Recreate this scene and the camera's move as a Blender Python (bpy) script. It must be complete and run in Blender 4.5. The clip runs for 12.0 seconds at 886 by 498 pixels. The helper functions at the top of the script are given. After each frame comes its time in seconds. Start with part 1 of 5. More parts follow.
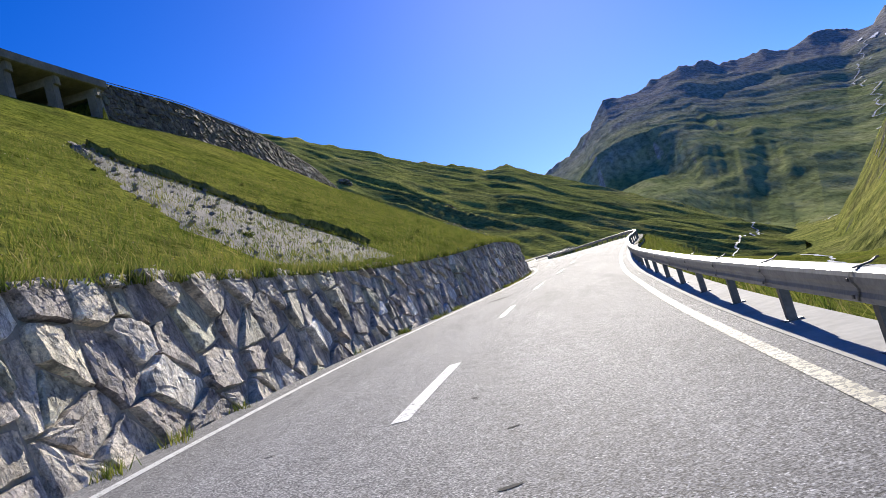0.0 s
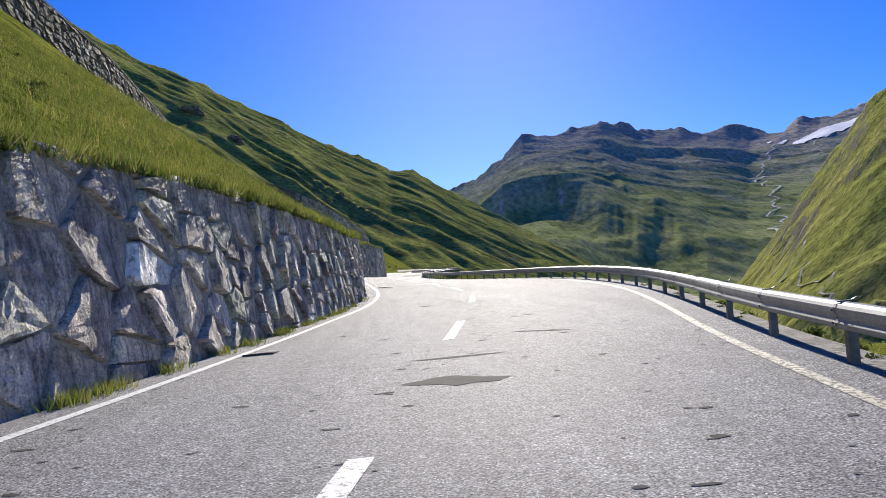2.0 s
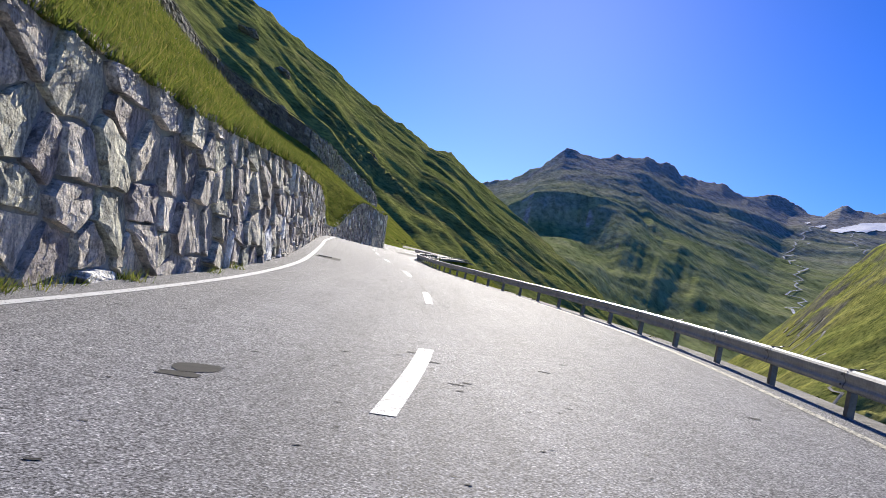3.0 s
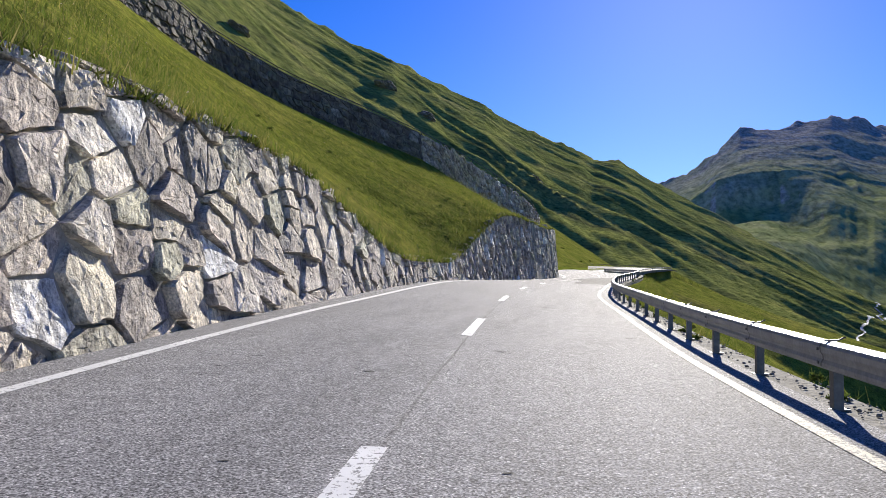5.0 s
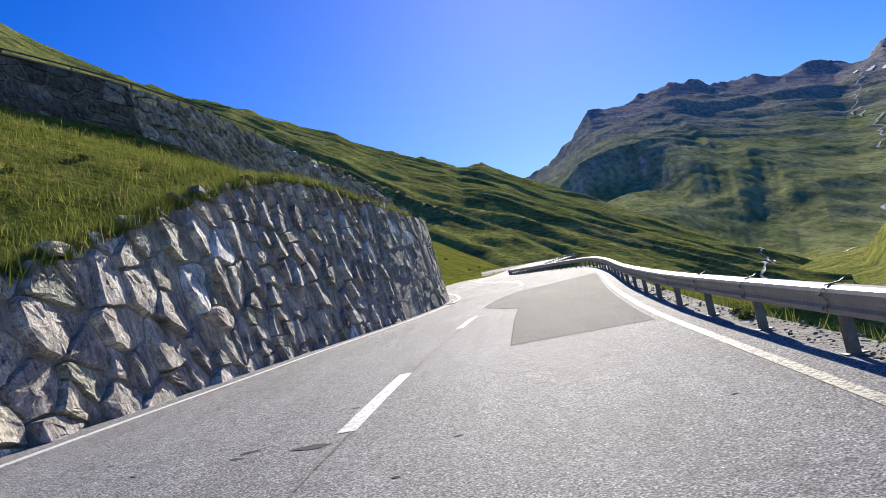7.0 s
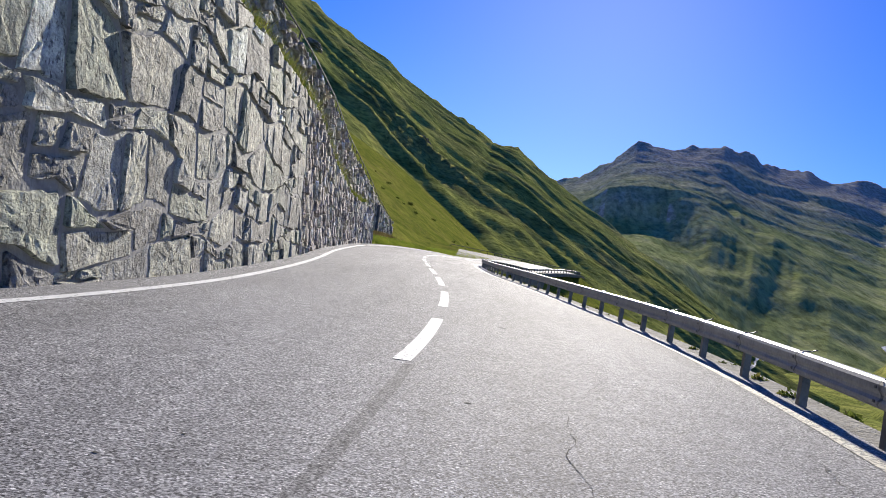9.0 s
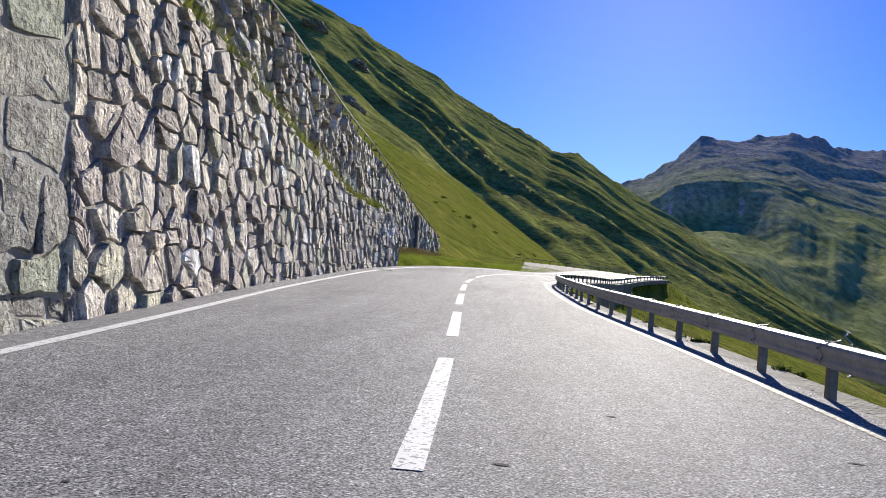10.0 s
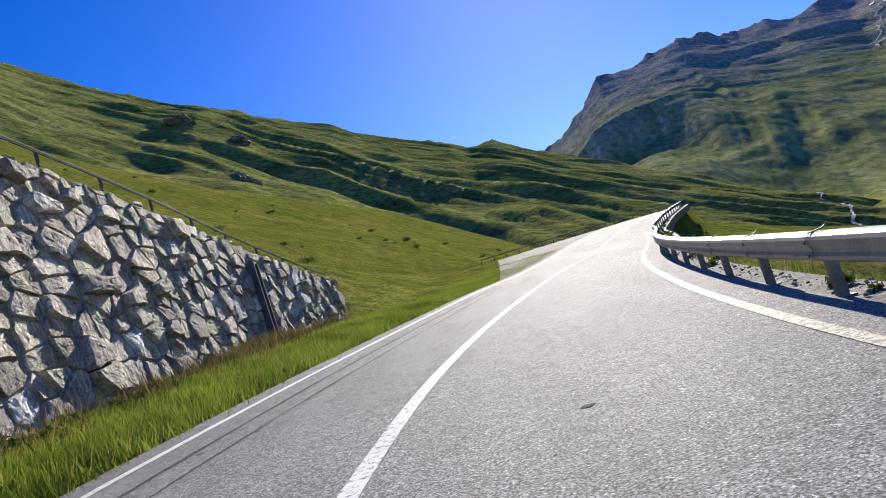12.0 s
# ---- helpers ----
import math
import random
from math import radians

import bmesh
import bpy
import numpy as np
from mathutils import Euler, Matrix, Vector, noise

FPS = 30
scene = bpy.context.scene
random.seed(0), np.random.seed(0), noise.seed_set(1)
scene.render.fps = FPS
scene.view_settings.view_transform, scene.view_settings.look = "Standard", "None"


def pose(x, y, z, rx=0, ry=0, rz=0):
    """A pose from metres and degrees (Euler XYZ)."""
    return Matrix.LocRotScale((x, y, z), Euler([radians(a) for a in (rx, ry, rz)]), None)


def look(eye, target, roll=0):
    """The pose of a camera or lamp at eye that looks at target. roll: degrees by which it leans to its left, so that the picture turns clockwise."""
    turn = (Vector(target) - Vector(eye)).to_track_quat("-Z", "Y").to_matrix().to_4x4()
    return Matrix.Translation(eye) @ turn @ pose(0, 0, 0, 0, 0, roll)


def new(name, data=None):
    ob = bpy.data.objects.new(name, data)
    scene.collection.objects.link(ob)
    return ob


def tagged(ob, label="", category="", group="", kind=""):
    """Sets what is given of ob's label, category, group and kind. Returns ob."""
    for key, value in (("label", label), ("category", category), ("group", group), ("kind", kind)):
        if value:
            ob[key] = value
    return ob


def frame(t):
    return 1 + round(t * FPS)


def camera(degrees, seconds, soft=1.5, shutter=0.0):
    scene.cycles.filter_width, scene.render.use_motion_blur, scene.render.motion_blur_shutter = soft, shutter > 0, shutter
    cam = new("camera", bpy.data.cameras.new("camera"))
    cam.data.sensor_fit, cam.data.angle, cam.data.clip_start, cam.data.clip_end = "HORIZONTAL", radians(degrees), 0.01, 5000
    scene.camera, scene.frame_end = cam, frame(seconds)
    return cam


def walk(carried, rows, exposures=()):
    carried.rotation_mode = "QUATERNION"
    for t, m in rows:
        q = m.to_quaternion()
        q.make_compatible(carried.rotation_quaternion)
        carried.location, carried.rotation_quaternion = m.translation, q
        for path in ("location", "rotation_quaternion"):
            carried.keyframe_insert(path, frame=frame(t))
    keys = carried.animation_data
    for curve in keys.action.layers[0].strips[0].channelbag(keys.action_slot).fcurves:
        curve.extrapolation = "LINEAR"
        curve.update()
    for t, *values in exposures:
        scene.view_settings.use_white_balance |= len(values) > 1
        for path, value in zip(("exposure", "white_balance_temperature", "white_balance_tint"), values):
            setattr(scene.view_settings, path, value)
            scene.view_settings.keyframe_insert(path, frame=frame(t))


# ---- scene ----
cam = camera(54.5, 12.0, soft=0.3)
PATH = [
    (0.0, pose(-0.00, -0.00, 0.85, 95.89, 16.65, 5.37)),
    (0.3, pose(0.09, 6.48, 1.24, 95.64, 17.32, 3.13)),
    (0.5, pose(0.25, 10.78, 1.47, 95.50, 16.73, 1.92)),
    (0.7, pose(0.49, 15.06, 1.72, 95.10, 14.26, 0.34)),
    (1.0, pose(0.99, 21.42, 2.10, 95.13, 11.04, -0.83)),
    (1.2, pose(1.35, 25.61, 2.36, 94.84, 8.58, -1.67)),
    (1.5, pose(2.01, 31.84, 2.77, 94.78, 5.17, -2.30)),
    (1.8, pose(2.67, 37.91, 3.13, 94.76, 4.40, -2.98)),
    (2.0, pose(3.17, 41.92, 3.36, 94.58, 3.12, -3.47)),
    (2.2, pose(3.70, 45.93, 3.61, 94.38, 1.15, -3.71)),
    (2.5, pose(4.43, 51.91, 4.02, 94.34, -3.58, -4.35)),
    (2.7, pose(4.89, 55.81, 4.24, 94.21, -7.55, -4.09)),
    (3.0, pose(5.44, 61.57, 4.54, 93.76, -12.44, -3.58)),
    (3.2, pose(5.80, 65.38, 4.80, 93.67, -15.34, -2.42)),
    (4.8, pose(6.32, 97.43, 6.80, 94.22, -5.57, 8.96)),
    (5.0, pose(6.02, 101.62, 7.08, 94.28, -1.02, 9.54)),
    (5.5, pose(5.36, 112.18, 7.79, 94.96, 11.57, 9.42)),
    (5.7, pose(5.09, 116.40, 7.98, 95.47, 14.78, 8.49)),
    (6.0, pose(4.75, 122.73, 8.30, 95.47, 14.84, 7.24)),
    (6.5, pose(4.57, 133.17, 8.92, 95.54, 14.28, 4.82)),
    (6.8, pose(4.58, 139.18, 9.23, 95.53, 12.70, 3.62)),
    (7.0, pose(4.70, 143.17, 9.49, 95.44, 11.94, 2.83)),
    (7.2, pose(4.86, 147.14, 9.80, 95.21, 10.56, 1.99)),
    (8.8, pose(7.28, 176.86, 11.44, 93.45, -8.52, 0.46)),
    (9.0, pose(7.43, 180.41, 11.59, 93.12, -10.49, 1.14)),
    (9.2, pose(7.58, 183.98, 11.83, 92.98, -10.57, 2.38)),
    (9.5, pose(7.65, 189.35, 12.16, 92.89, -9.65, 3.89)),
    (9.8, pose(7.58, 194.73, 12.52, 93.11, -7.60, 5.19)),
    (10.0, pose(7.48, 198.31, 12.73, 93.54, -5.91, 5.92)),
    (10.2, pose(7.37, 201.89, 12.95, 93.79, -4.40, 6.42)),
    (10.5, pose(7.17, 207.28, 13.28, 93.73, -2.21, 7.28)),
    (11.0, pose(6.70, 216.22, 13.79, 94.41, 5.85, 8.57)),
    (11.5, pose(6.39, 225.22, 14.34, 95.60, 14.09, 7.03)),
    (11.6, pose(6.32, 227.03, 14.44, 95.37, 14.46, 6.50)),
    (12.0, pose(6.08, 234.23, 14.88, 95.26, 18.17, 4.95)),
]
walk(cam, PATH)
scene.view_settings.exposure = 0.76
from mathutils.bvhtree import BVHTree

# world and sun
SUN_AZ, SUN_EL = 7.0, 23.0
world = bpy.data.worlds.new("world")
scene.world = world
world.use_nodes = True
wn = world.node_tree
wn.nodes.clear()
sky = wn.nodes.new("ShaderNodeTexSky")
sky.sky_type = "NISHITA"
sky.sun_disc = False
sky.sun_elevation, sky.sun_rotation = radians(SUN_EL), radians(SUN_AZ)
sky.altitude, sky.air_density, sky.dust_density, sky.ozone_density = 3000, 1.0, 0.7, 3.5
wb = wn.nodes.new("ShaderNodeBackground")
wb.inputs["Strength"].default_value = 0.1
wo = wn.nodes.new("ShaderNodeOutputWorld")
deep = wn.nodes.new("ShaderNodeHueSaturation")
deep.inputs["Saturation"].default_value = 1.34
deep.inputs["Hue"].default_value = 0.522
wn.links.new(sky.outputs[0], deep.inputs["Color"])
wn.links.new(deep.outputs[0], wb.inputs[0])
wn.links.new(wb.outputs[0], wo.inputs[0])
sun = new("sun", bpy.data.lights.new("sun", "SUN"))
sun.data.energy, sun.data.angle, sun.data.color = 5.0, radians(0.53), (1.0, 0.93, 0.82)
a_, e_ = radians(SUN_AZ), radians(SUN_EL)
sun.matrix_world = look((0, 0, 60), (-math.sin(a_) * math.cos(e_) * 10, -math.cos(a_) * math.cos(e_) * 10, 60 - math.sin(e_) * 10))


# ---- materials ----
class Mat:
    """A small wrapper that builds procedural node materials."""

    def __init__(self, name, rough=0.8, metal=0.0, spec=0.5):
        self.m = bpy.data.materials.new(name)
        self.m.use_nodes = True
        self.t = self.m.node_tree
        self.b = self.t.nodes["Principled BSDF"]
        self.b.inputs["Roughness"].default_value = rough
        self.b.inputs["Metallic"].default_value = metal
        self.b.inputs["Specular IOR Level"].default_value = spec
        self.co = self.t.nodes.new("ShaderNodeTexCoord")
        self.geo = self.t.nodes.new("ShaderNodeNewGeometry")

    def node(self, kind, **kw):
        n = self.t.nodes.new(kind)
        for key, v in kw.items():
            if key in n.inputs:
                n.inputs[key].default_value = v
        return n

    def link(self, a, b):
        self.t.links.new(a, b)

    def noise(self, scale, detail=4.0, rough=0.55, stretch=None, world=True, dist=0.0):
        n = self.node("ShaderNodeTexNoise")
        n.inputs["Scale"].default_value = scale
        n.inputs["Detail"].default_value = detail
        n.inputs["Roughness"].default_value = rough
        n.inputs["Distortion"].default_value = dist
        src = self.geo.outputs["Position"] if world else self.co.outputs["Object"]
        if stretch:
            mp = self.node("ShaderNodeMapping")
            mp.inputs["Scale"].default_value = stretch
            self.link(src, mp.inputs["Vector"])
            src = mp.outputs["Vector"]
        self.link(src, n.inputs["Vector"])
        return n.outputs["Fac"]

    def vor(self, scale, feature="F1", out="Distance", stretch=None):
        n = self.node("ShaderNodeTexVoronoi")
        n.feature = feature
        n.inputs["Scale"].default_value = scale
        src = self.geo.outputs["Position"]
        if stretch:
            mp = self.node("ShaderNodeMapping")
            mp.inputs["Scale"].default_value = stretch
            self.link(src, mp.inputs["Vector"])
            src = mp.outputs["Vector"]
        self.link(src, n.inputs["Vector"])
        return n.outputs[out]

    def ramp(self, fac, stops):
        n = self.node("ShaderNodeValToRGB")
        els = n.color_ramp.elements
        els[0].position, els[0].color = stops[0][0], (*stops[0][1], 1)
        els[1].position, els[1].color = stops[-1][0], (*stops[-1][1], 1)
        for p, c in stops[1:-1]:
            e = els.new(p)
            e.color = (*c, 1)
        self.link(fac, n.inputs["Fac"])
        return n.outputs["Color"]

    def mix(self, fac, a, b, mode="MIX"):
        n = self.node("ShaderNodeMix")
        n.data_type, n.blend_type = "RGBA", mode
        for sock, v in ((n.inputs[0], fac), (n.inputs[6], a), (n.inputs[7], b)):
            if isinstance(v, (int, float)):
                sock.default_value = v
            elif isinstance(v, tuple):
                sock.default_value = (*v, 1)
            else:
                self.link(v, sock)
        return n.outputs[2]

    def step(self, fac, lo, hi):
        n = self.node("ShaderNodeMapRange")
        n.inputs[1].default_value, n.inputs[2].default_value = lo, hi
        n.clamp = True
        self.link(fac, n.inputs[0])
        return n.outputs[0]

    def math(self, op, a, b=0.5):
        n = self.node("ShaderNodeMath")
        n.operation = op
        for sock, v in ((n.inputs[0], a), (n.inputs[1], b)):
            if isinstance(v, (int, float)):
                sock.default_value = v
            else:
                self.link(v, sock)
        return n.outputs[0]

    def bump(self, height, strength=0.5, dist=0.02, prev=None):
        n = self.node("ShaderNodeBump")
        n.inputs["Strength"].default_value, n.inputs["Distance"].default_value = strength, dist
        self.link(height, n.inputs["Height"])
        if prev:
            self.link(prev, n.inputs["Normal"])
        return n.outputs[0]

    def done(self, color, normal=None, rough=None):
        if isinstance(color, tuple):
            self.b.inputs["Base Color"].default_value = (*color, 1)
        else:
            self.link(color, self.b.inputs["Base Color"])
        if normal:
            self.link(normal, self.b.inputs["Normal"])
        if rough is not None:
            self.link(rough, self.b.inputs["Roughness"])
        return self.m


def mat_asphalt(name, lo, hi, spec=0.33):
    """Worn asphalt: pale and dark aggregate, mottling, wheel tracks, stains and hairline cracks."""
    m = Mat(name, 0.8, spec=spec)
    fine = m.noise(60, 3, 0.7)
    grit = m.noise(64, 2, 0.6)
    mott = m.noise(5.0, 5, 0.7)
    big = m.noise(0.35, 4, 0.6, stretch=(1.0, 0.25, 1.0))
    streak = m.noise(1.6, 4, 0.6, stretch=(1.0, 0.05, 1.0))
    sep = m.node("ShaderNodeSeparateColor")
    m.link(m.vor(84, out="Color"), sep.inputs[0])
    col = m.ramp(big, [(0.3, lo), (0.7, hi)])
    col = m.mix(0.9, col, m.ramp(sep.outputs[0], [(0.0, (0.14, 0.14, 0.15)), (0.28, (0.7, 0.7, 0.71)), (0.6, (1.08, 1.07, 1.07)), (0.85, (1.3, 1.3, 1.29)), (1.0, (2.3, 2.3, 2.26))]), "MULTIPLY")
    col = m.mix(0.9, col, m.ramp(grit, [(0.37, (0.35, 0.35, 0.36)), (0.5, (1.0, 1.0, 1.0)), (0.63, (1.6, 1.6, 1.59))]), "MULTIPLY")
    col = m.mix(0.7, col, m.ramp(mott, [(0.3, (0.72, 0.72, 0.73)), (0.7, (1.22, 1.21, 1.2))]), "MULTIPLY")
    col = m.mix(0.6, col, m.ramp(streak, [(0.35, (0.82, 0.82, 0.82)), (0.65, (1.14, 1.14, 1.13))]), "MULTIPLY")
    crack = m.vor(0.55, "DISTANCE_TO_EDGE", stretch=(1.0, 0.6, 1.0))
    wob = m.noise(2.2, 5)
    gate = m.step(m.noise(0.12, 2), 0.63, 0.67)
    line = m.math("LESS_THAN", m.math("ADD", crack, m.math("MULTIPLY", m.math("SUBTRACT", wob, 0.5), 0.05)), 0.008)
    col = m.mix(m.math("MULTIPLY", m.math("MULTIPLY", line, gate), 0.3), col, (0.015, 0.015, 0.016))
    nrm = m.bump(sep.outputs[0], 0.45, 0.006)
    nrm = m.bump(grit, 0.35, 0.01, nrm)
    return m.done(col, nrm, m.ramp(fine, [(0.2, (0.72, 0.72, 0.72)), (0.8, (0.92, 0.92, 0.92))]))


def mat_paint(name, lo, hi, wear=0.56):
    m = Mat(name, 0.75, spec=0.2)
    n = m.noise(20, 5, 0.65)
    fine = m.noise(60, 3)
    col = m.ramp(m.noise(2.0, 4), [(0.3, lo), (0.7, hi)])
    worn = m.math("GREATER_THAN", m.math("ADD", n, m.math("MULTIPLY", fine, 0.35)), wear + 0.24)
    col = m.mix(m.math("MULTIPLY", worn, 0.85), col, (0.11, 0.11, 0.108))
    return m.done(col, m.bump(fine, 0.4, 0.004))


def mat_stone(name, tones, moss=0.25, streaks=0.6, pit_shade=0.35):
    """Split gneiss: one tone per piece, foliation streaks that dip along the wall, chips, grain and lichen."""
    m = Mat(name, 0.85, spec=0.25)
    info = m.node("ShaderNodeObjectInfo")
    isl = m.geo.outputs["Random Per Island"]
    rnd = m.math("FRACT", m.math("ADD", info.outputs["Random"], isl), 0.0)
    tone = m.ramp(rnd, tones)
    grain = m.noise(30, 4, 0.7, stretch=(1.0, 0.6, 1.0))
    coarse = m.noise(2.4, 5, 0.65, stretch=(1.0, 0.7, 1.0))
    chips = m.noise(7.0, 4, 0.62, stretch=(1.0, 0.6, 1.0))
    fol = m.node("ShaderNodeTexNoise")
    for key, val in (("Scale", 7.0), ("Detail", 5.0), ("Roughness", 0.65), ("Distortion", 0.12)):
        fol.inputs[key].default_value = val
    spin = m.node("ShaderNodeMapping")
    spin.inputs["Scale"].default_value = (0.6, 1.0, 0.22)
    spin.inputs["Rotation"].default_value = (0.62, 0.0, 0.0)
    m.link(m.geo.outputs["Position"], spin.inputs["Vector"])
    m.link(spin.outputs["Vector"], fol.inputs["Vector"])
    leaf = fol.outputs["Fac"]
    # tone contrast is pushed up to carry relief shade as well as mottling
    col = m.mix(0.8, tone, m.ramp(coarse, [(0.36, (0.46, 0.44, 0.44)), (0.5, (1.0, 1.0, 1.0)), (0.64, (1.5, 1.47, 1.4))]), "MULTIPLY")
    col = m.mix(streaks, col, m.ramp(leaf, [(0.38, (0.36, 0.35, 0.36)), (0.48, (1.0, 1.0, 1.0)), (0.62, (1.45, 1.43, 1.4))]), "MULTIPLY")
    col = m.mix(0.6, col, m.ramp(grain, [(0.36, (0.55, 0.55, 0.55)), (0.5, (1.0, 1.0, 1.0)), (0.64, (1.4, 1.38, 1.35))]), "MULTIPLY")
    # shade in the pits is darkened into the colour, besides the bump
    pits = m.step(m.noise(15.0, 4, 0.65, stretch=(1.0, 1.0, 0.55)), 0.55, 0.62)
    col = m.mix(m.math("MULTIPLY", pits, pit_shade), col, (0.06, 0.057, 0.055))
    pale = m.step(m.noise(1.7, 6, 0.75), 0.58, 0.66)
    col = m.mix(m.math("MULTIPLY", pale, 0.35), col, (0.6, 0.585, 0.54))
    lich = m.step(m.noise(1.1, 6, 0.7), 0.56, 0.68)
    col = m.mix(m.math("MULTIPLY", lich, moss), col, (0.36, 0.38, 0.26))
    rid = m.node("ShaderNodeTexNoise")
    rid.noise_type = "RIDGED_MULTIFRACTAL"
    for key, val in (("Scale", 2.6), ("Detail", 2.5), ("Roughness", 0.5), ("Lacunarity", 2.2)):
        rid.inputs[key].default_value = val
    m.link(m.geo.outputs["Position"], rid.inputs["Vector"])
    nrm = m.bump(rid.outputs["Fac"], 1.0, 0.02)
    nrm = m.bump(leaf, 1.0, 0.04 * streaks, nrm)
    nrm = m.bump(chips, 1.0, 0.07, nrm)
    nrm = m.bump(grain, 1.0, 0.016, nrm)
    nrm = m.bump(m.math("SUBTRACT", 1.0, pits), 0.8, 0.03, nrm)
    return m.done(col, nrm)


def mat_plain(name, stops, scale, rough=0.85, bumps=0.3, metal=0.0, bdist=0.01, spec=0.4):
    m = Mat(name, rough, metal, spec)
    n = m.noise(scale, 5, 0.65)
    f = m.noise(scale * 9, 3)
    col = m.mix(0.5, m.ramp(n, stops), m.ramp(f, [(0.3, (0.7, 0.7, 0.7)), (0.7, (1.25, 1.25, 1.25))]), "MULTIPLY")
    return m.done(col, m.bump(f, bumps, bdist))


def mat_meadow(name, near):
    """Alpine grass; dark shrub patches, bare earth and rock where it is steep."""
    m = Mat(name, 1.0, spec=0.0)
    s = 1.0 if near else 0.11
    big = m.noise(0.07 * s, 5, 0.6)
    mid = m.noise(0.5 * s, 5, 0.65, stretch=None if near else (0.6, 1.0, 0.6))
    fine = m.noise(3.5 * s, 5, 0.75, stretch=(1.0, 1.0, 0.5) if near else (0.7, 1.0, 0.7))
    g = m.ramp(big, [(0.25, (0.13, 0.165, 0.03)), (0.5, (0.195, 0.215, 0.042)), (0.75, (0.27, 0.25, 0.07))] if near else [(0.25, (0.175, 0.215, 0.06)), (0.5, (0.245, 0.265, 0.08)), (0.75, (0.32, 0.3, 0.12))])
    g = m.mix(0.8, g, m.ramp(mid, [(0.36, (0.5, 0.55, 0.48)), (0.5, (1.0, 1.0, 1.0)), (0.64, (1.35, 1.27, 1.1))]), "MULTIPLY")
    g = m.mix(0.9, g, m.ramp(fine, [(0.37, (0.32, 0.38, 0.28)), (0.5, (1.0, 1.0, 1.0)), (0.63, (1.55, 1.48, 1.3))]), "MULTIPLY")
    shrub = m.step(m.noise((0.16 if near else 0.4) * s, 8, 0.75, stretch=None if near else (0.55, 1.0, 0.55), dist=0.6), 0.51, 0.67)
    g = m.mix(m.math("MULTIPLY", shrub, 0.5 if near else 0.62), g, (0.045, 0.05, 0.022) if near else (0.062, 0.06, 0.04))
    sep = m.node("ShaderNodeSeparateXYZ")
    m.link(m.geo.outputs["Normal"], sep.inputs[0])
    steep = m.math("ADD", sep.outputs[2], m.math("MULTIPLY", m.math("SUBTRACT", mid, 0.5), 0.5))
    rock = m.step(steep, 0.62, 0.52)
    rc = m.ramp(fine, [(0.3, (0.07, 0.066, 0.062)), (0.7, (0.24, 0.225, 0.21))])
    col = m.mix(m.math("MULTIPLY", rock, 0.25 if near else 0.85), g, rc)
    nrm = m.bump(mid, 0.6, 0.3 if near else 2.0)
    nrm = m.bump(fine, 0.9, 0.12 if near else 0.7, nrm)
    return m.done(col, nrm)


def mat_crag(name, snowy=False):
    """Far mountain: alpine turf low down, dark gullies, scree and bare rock above."""
    m = Mat(name, 1.0, spec=0.0)
    sep = m.node("ShaderNodeSeparateXYZ")
    m.link(m.geo.outputs["Normal"], sep.inputs[0])
    pos = m.node("ShaderNodeSeparateXYZ")
    m.link(m.geo.outputs["Position"], pos.inputs[0])
    big, mid, fine = m.noise(0.004, 6, 0.65), m.noise(0.02, 7, 0.68, stretch=(1.0, 0.22, 0.5)), m.noise(0.1, 5, 0.7, stretch=(1.0, 0.25, 0.6))
    turf = m.ramp(mid, [(0.36, (0.18, 0.22, 0.09)), (0.5, (0.27, 0.3, 0.125)), (0.64, (0.35, 0.36, 0.17))])
    turf = m.mix(0.75, turf, m.ramp(fine, [(0.36, (0.5, 0.52, 0.45)), (0.5, (1.0, 1.0, 1.0)), (0.64, (1.35, 1.33, 1.25))]), "MULTIPLY")
    # rock paled and purpled: part of the distance haze sits in this colour
    rock = m.ramp(fine, [(0.38, (0.22, 0.195, 0.2)), (0.5, (0.37, 0.335, 0.34)), (0.62, (0.55, 0.515, 0.52))])
    high = m.step(m.math("ADD", pos.outputs[2], m.math("MULTIPLY", m.math("SUBTRACT", big, 0.5), 700.0)), 230, 620)
    steep = m.step(m.math("ADD", sep.outputs[2], m.math("MULTIPLY", m.math("SUBTRACT", mid, 0.5), 0.45)), 0.68, 0.58)
    col = m.mix(m.math("MAXIMUM", m.math("MULTIPLY", high, 0.75), m.math("MULTIPLY", steep, 0.8)), turf, rock)
    nrm = m.bump(mid, 0.7, 6.0)
    nrm = m.bump(fine, 0.8, 3.0, nrm)
    return m.done(col, nrm)


STONE_TONES = [(0.0, (0.24, 0.215, 0.2)), (0.14, (0.52, 0.47, 0.41)), (0.3, (0.34, 0.295, 0.275)), (0.44, (0.58, 0.52, 0.425)), (0.56, (0.37, 0.37, 0.285)), (0.7, (0.55, 0.49, 0.415)), (0.8, (0.31, 0.275, 0.26)), (0.88, (0.58, 0.525, 0.47)), (0.94, (0.64, 0.59, 0.52)), (0.97, (0.8, 0.77, 0.71)), (1.0, (0.8, 0.78, 0.73))]
M_ASPH = mat_asphalt("asphalt", (0.236, 0.235, 0.235), (0.308, 0.306, 0.304), 0.06)
M_PATCH = mat_asphalt("asphalt_patch", (0.1, 0.1, 0.1), (0.135, 0.133, 0.13), 0.03)
M_JOINT = mat_asphalt("worn_joint", (0.16, 0.158, 0.156), (0.21, 0.208, 0.205), 0.05)
M_TAR = mat_plain("tar_mend", [(0.3, (0.03, 0.03, 0.03)), (0.7, (0.06, 0.058, 0.056))], 6, 0.95, 0.5, spec=0.12)
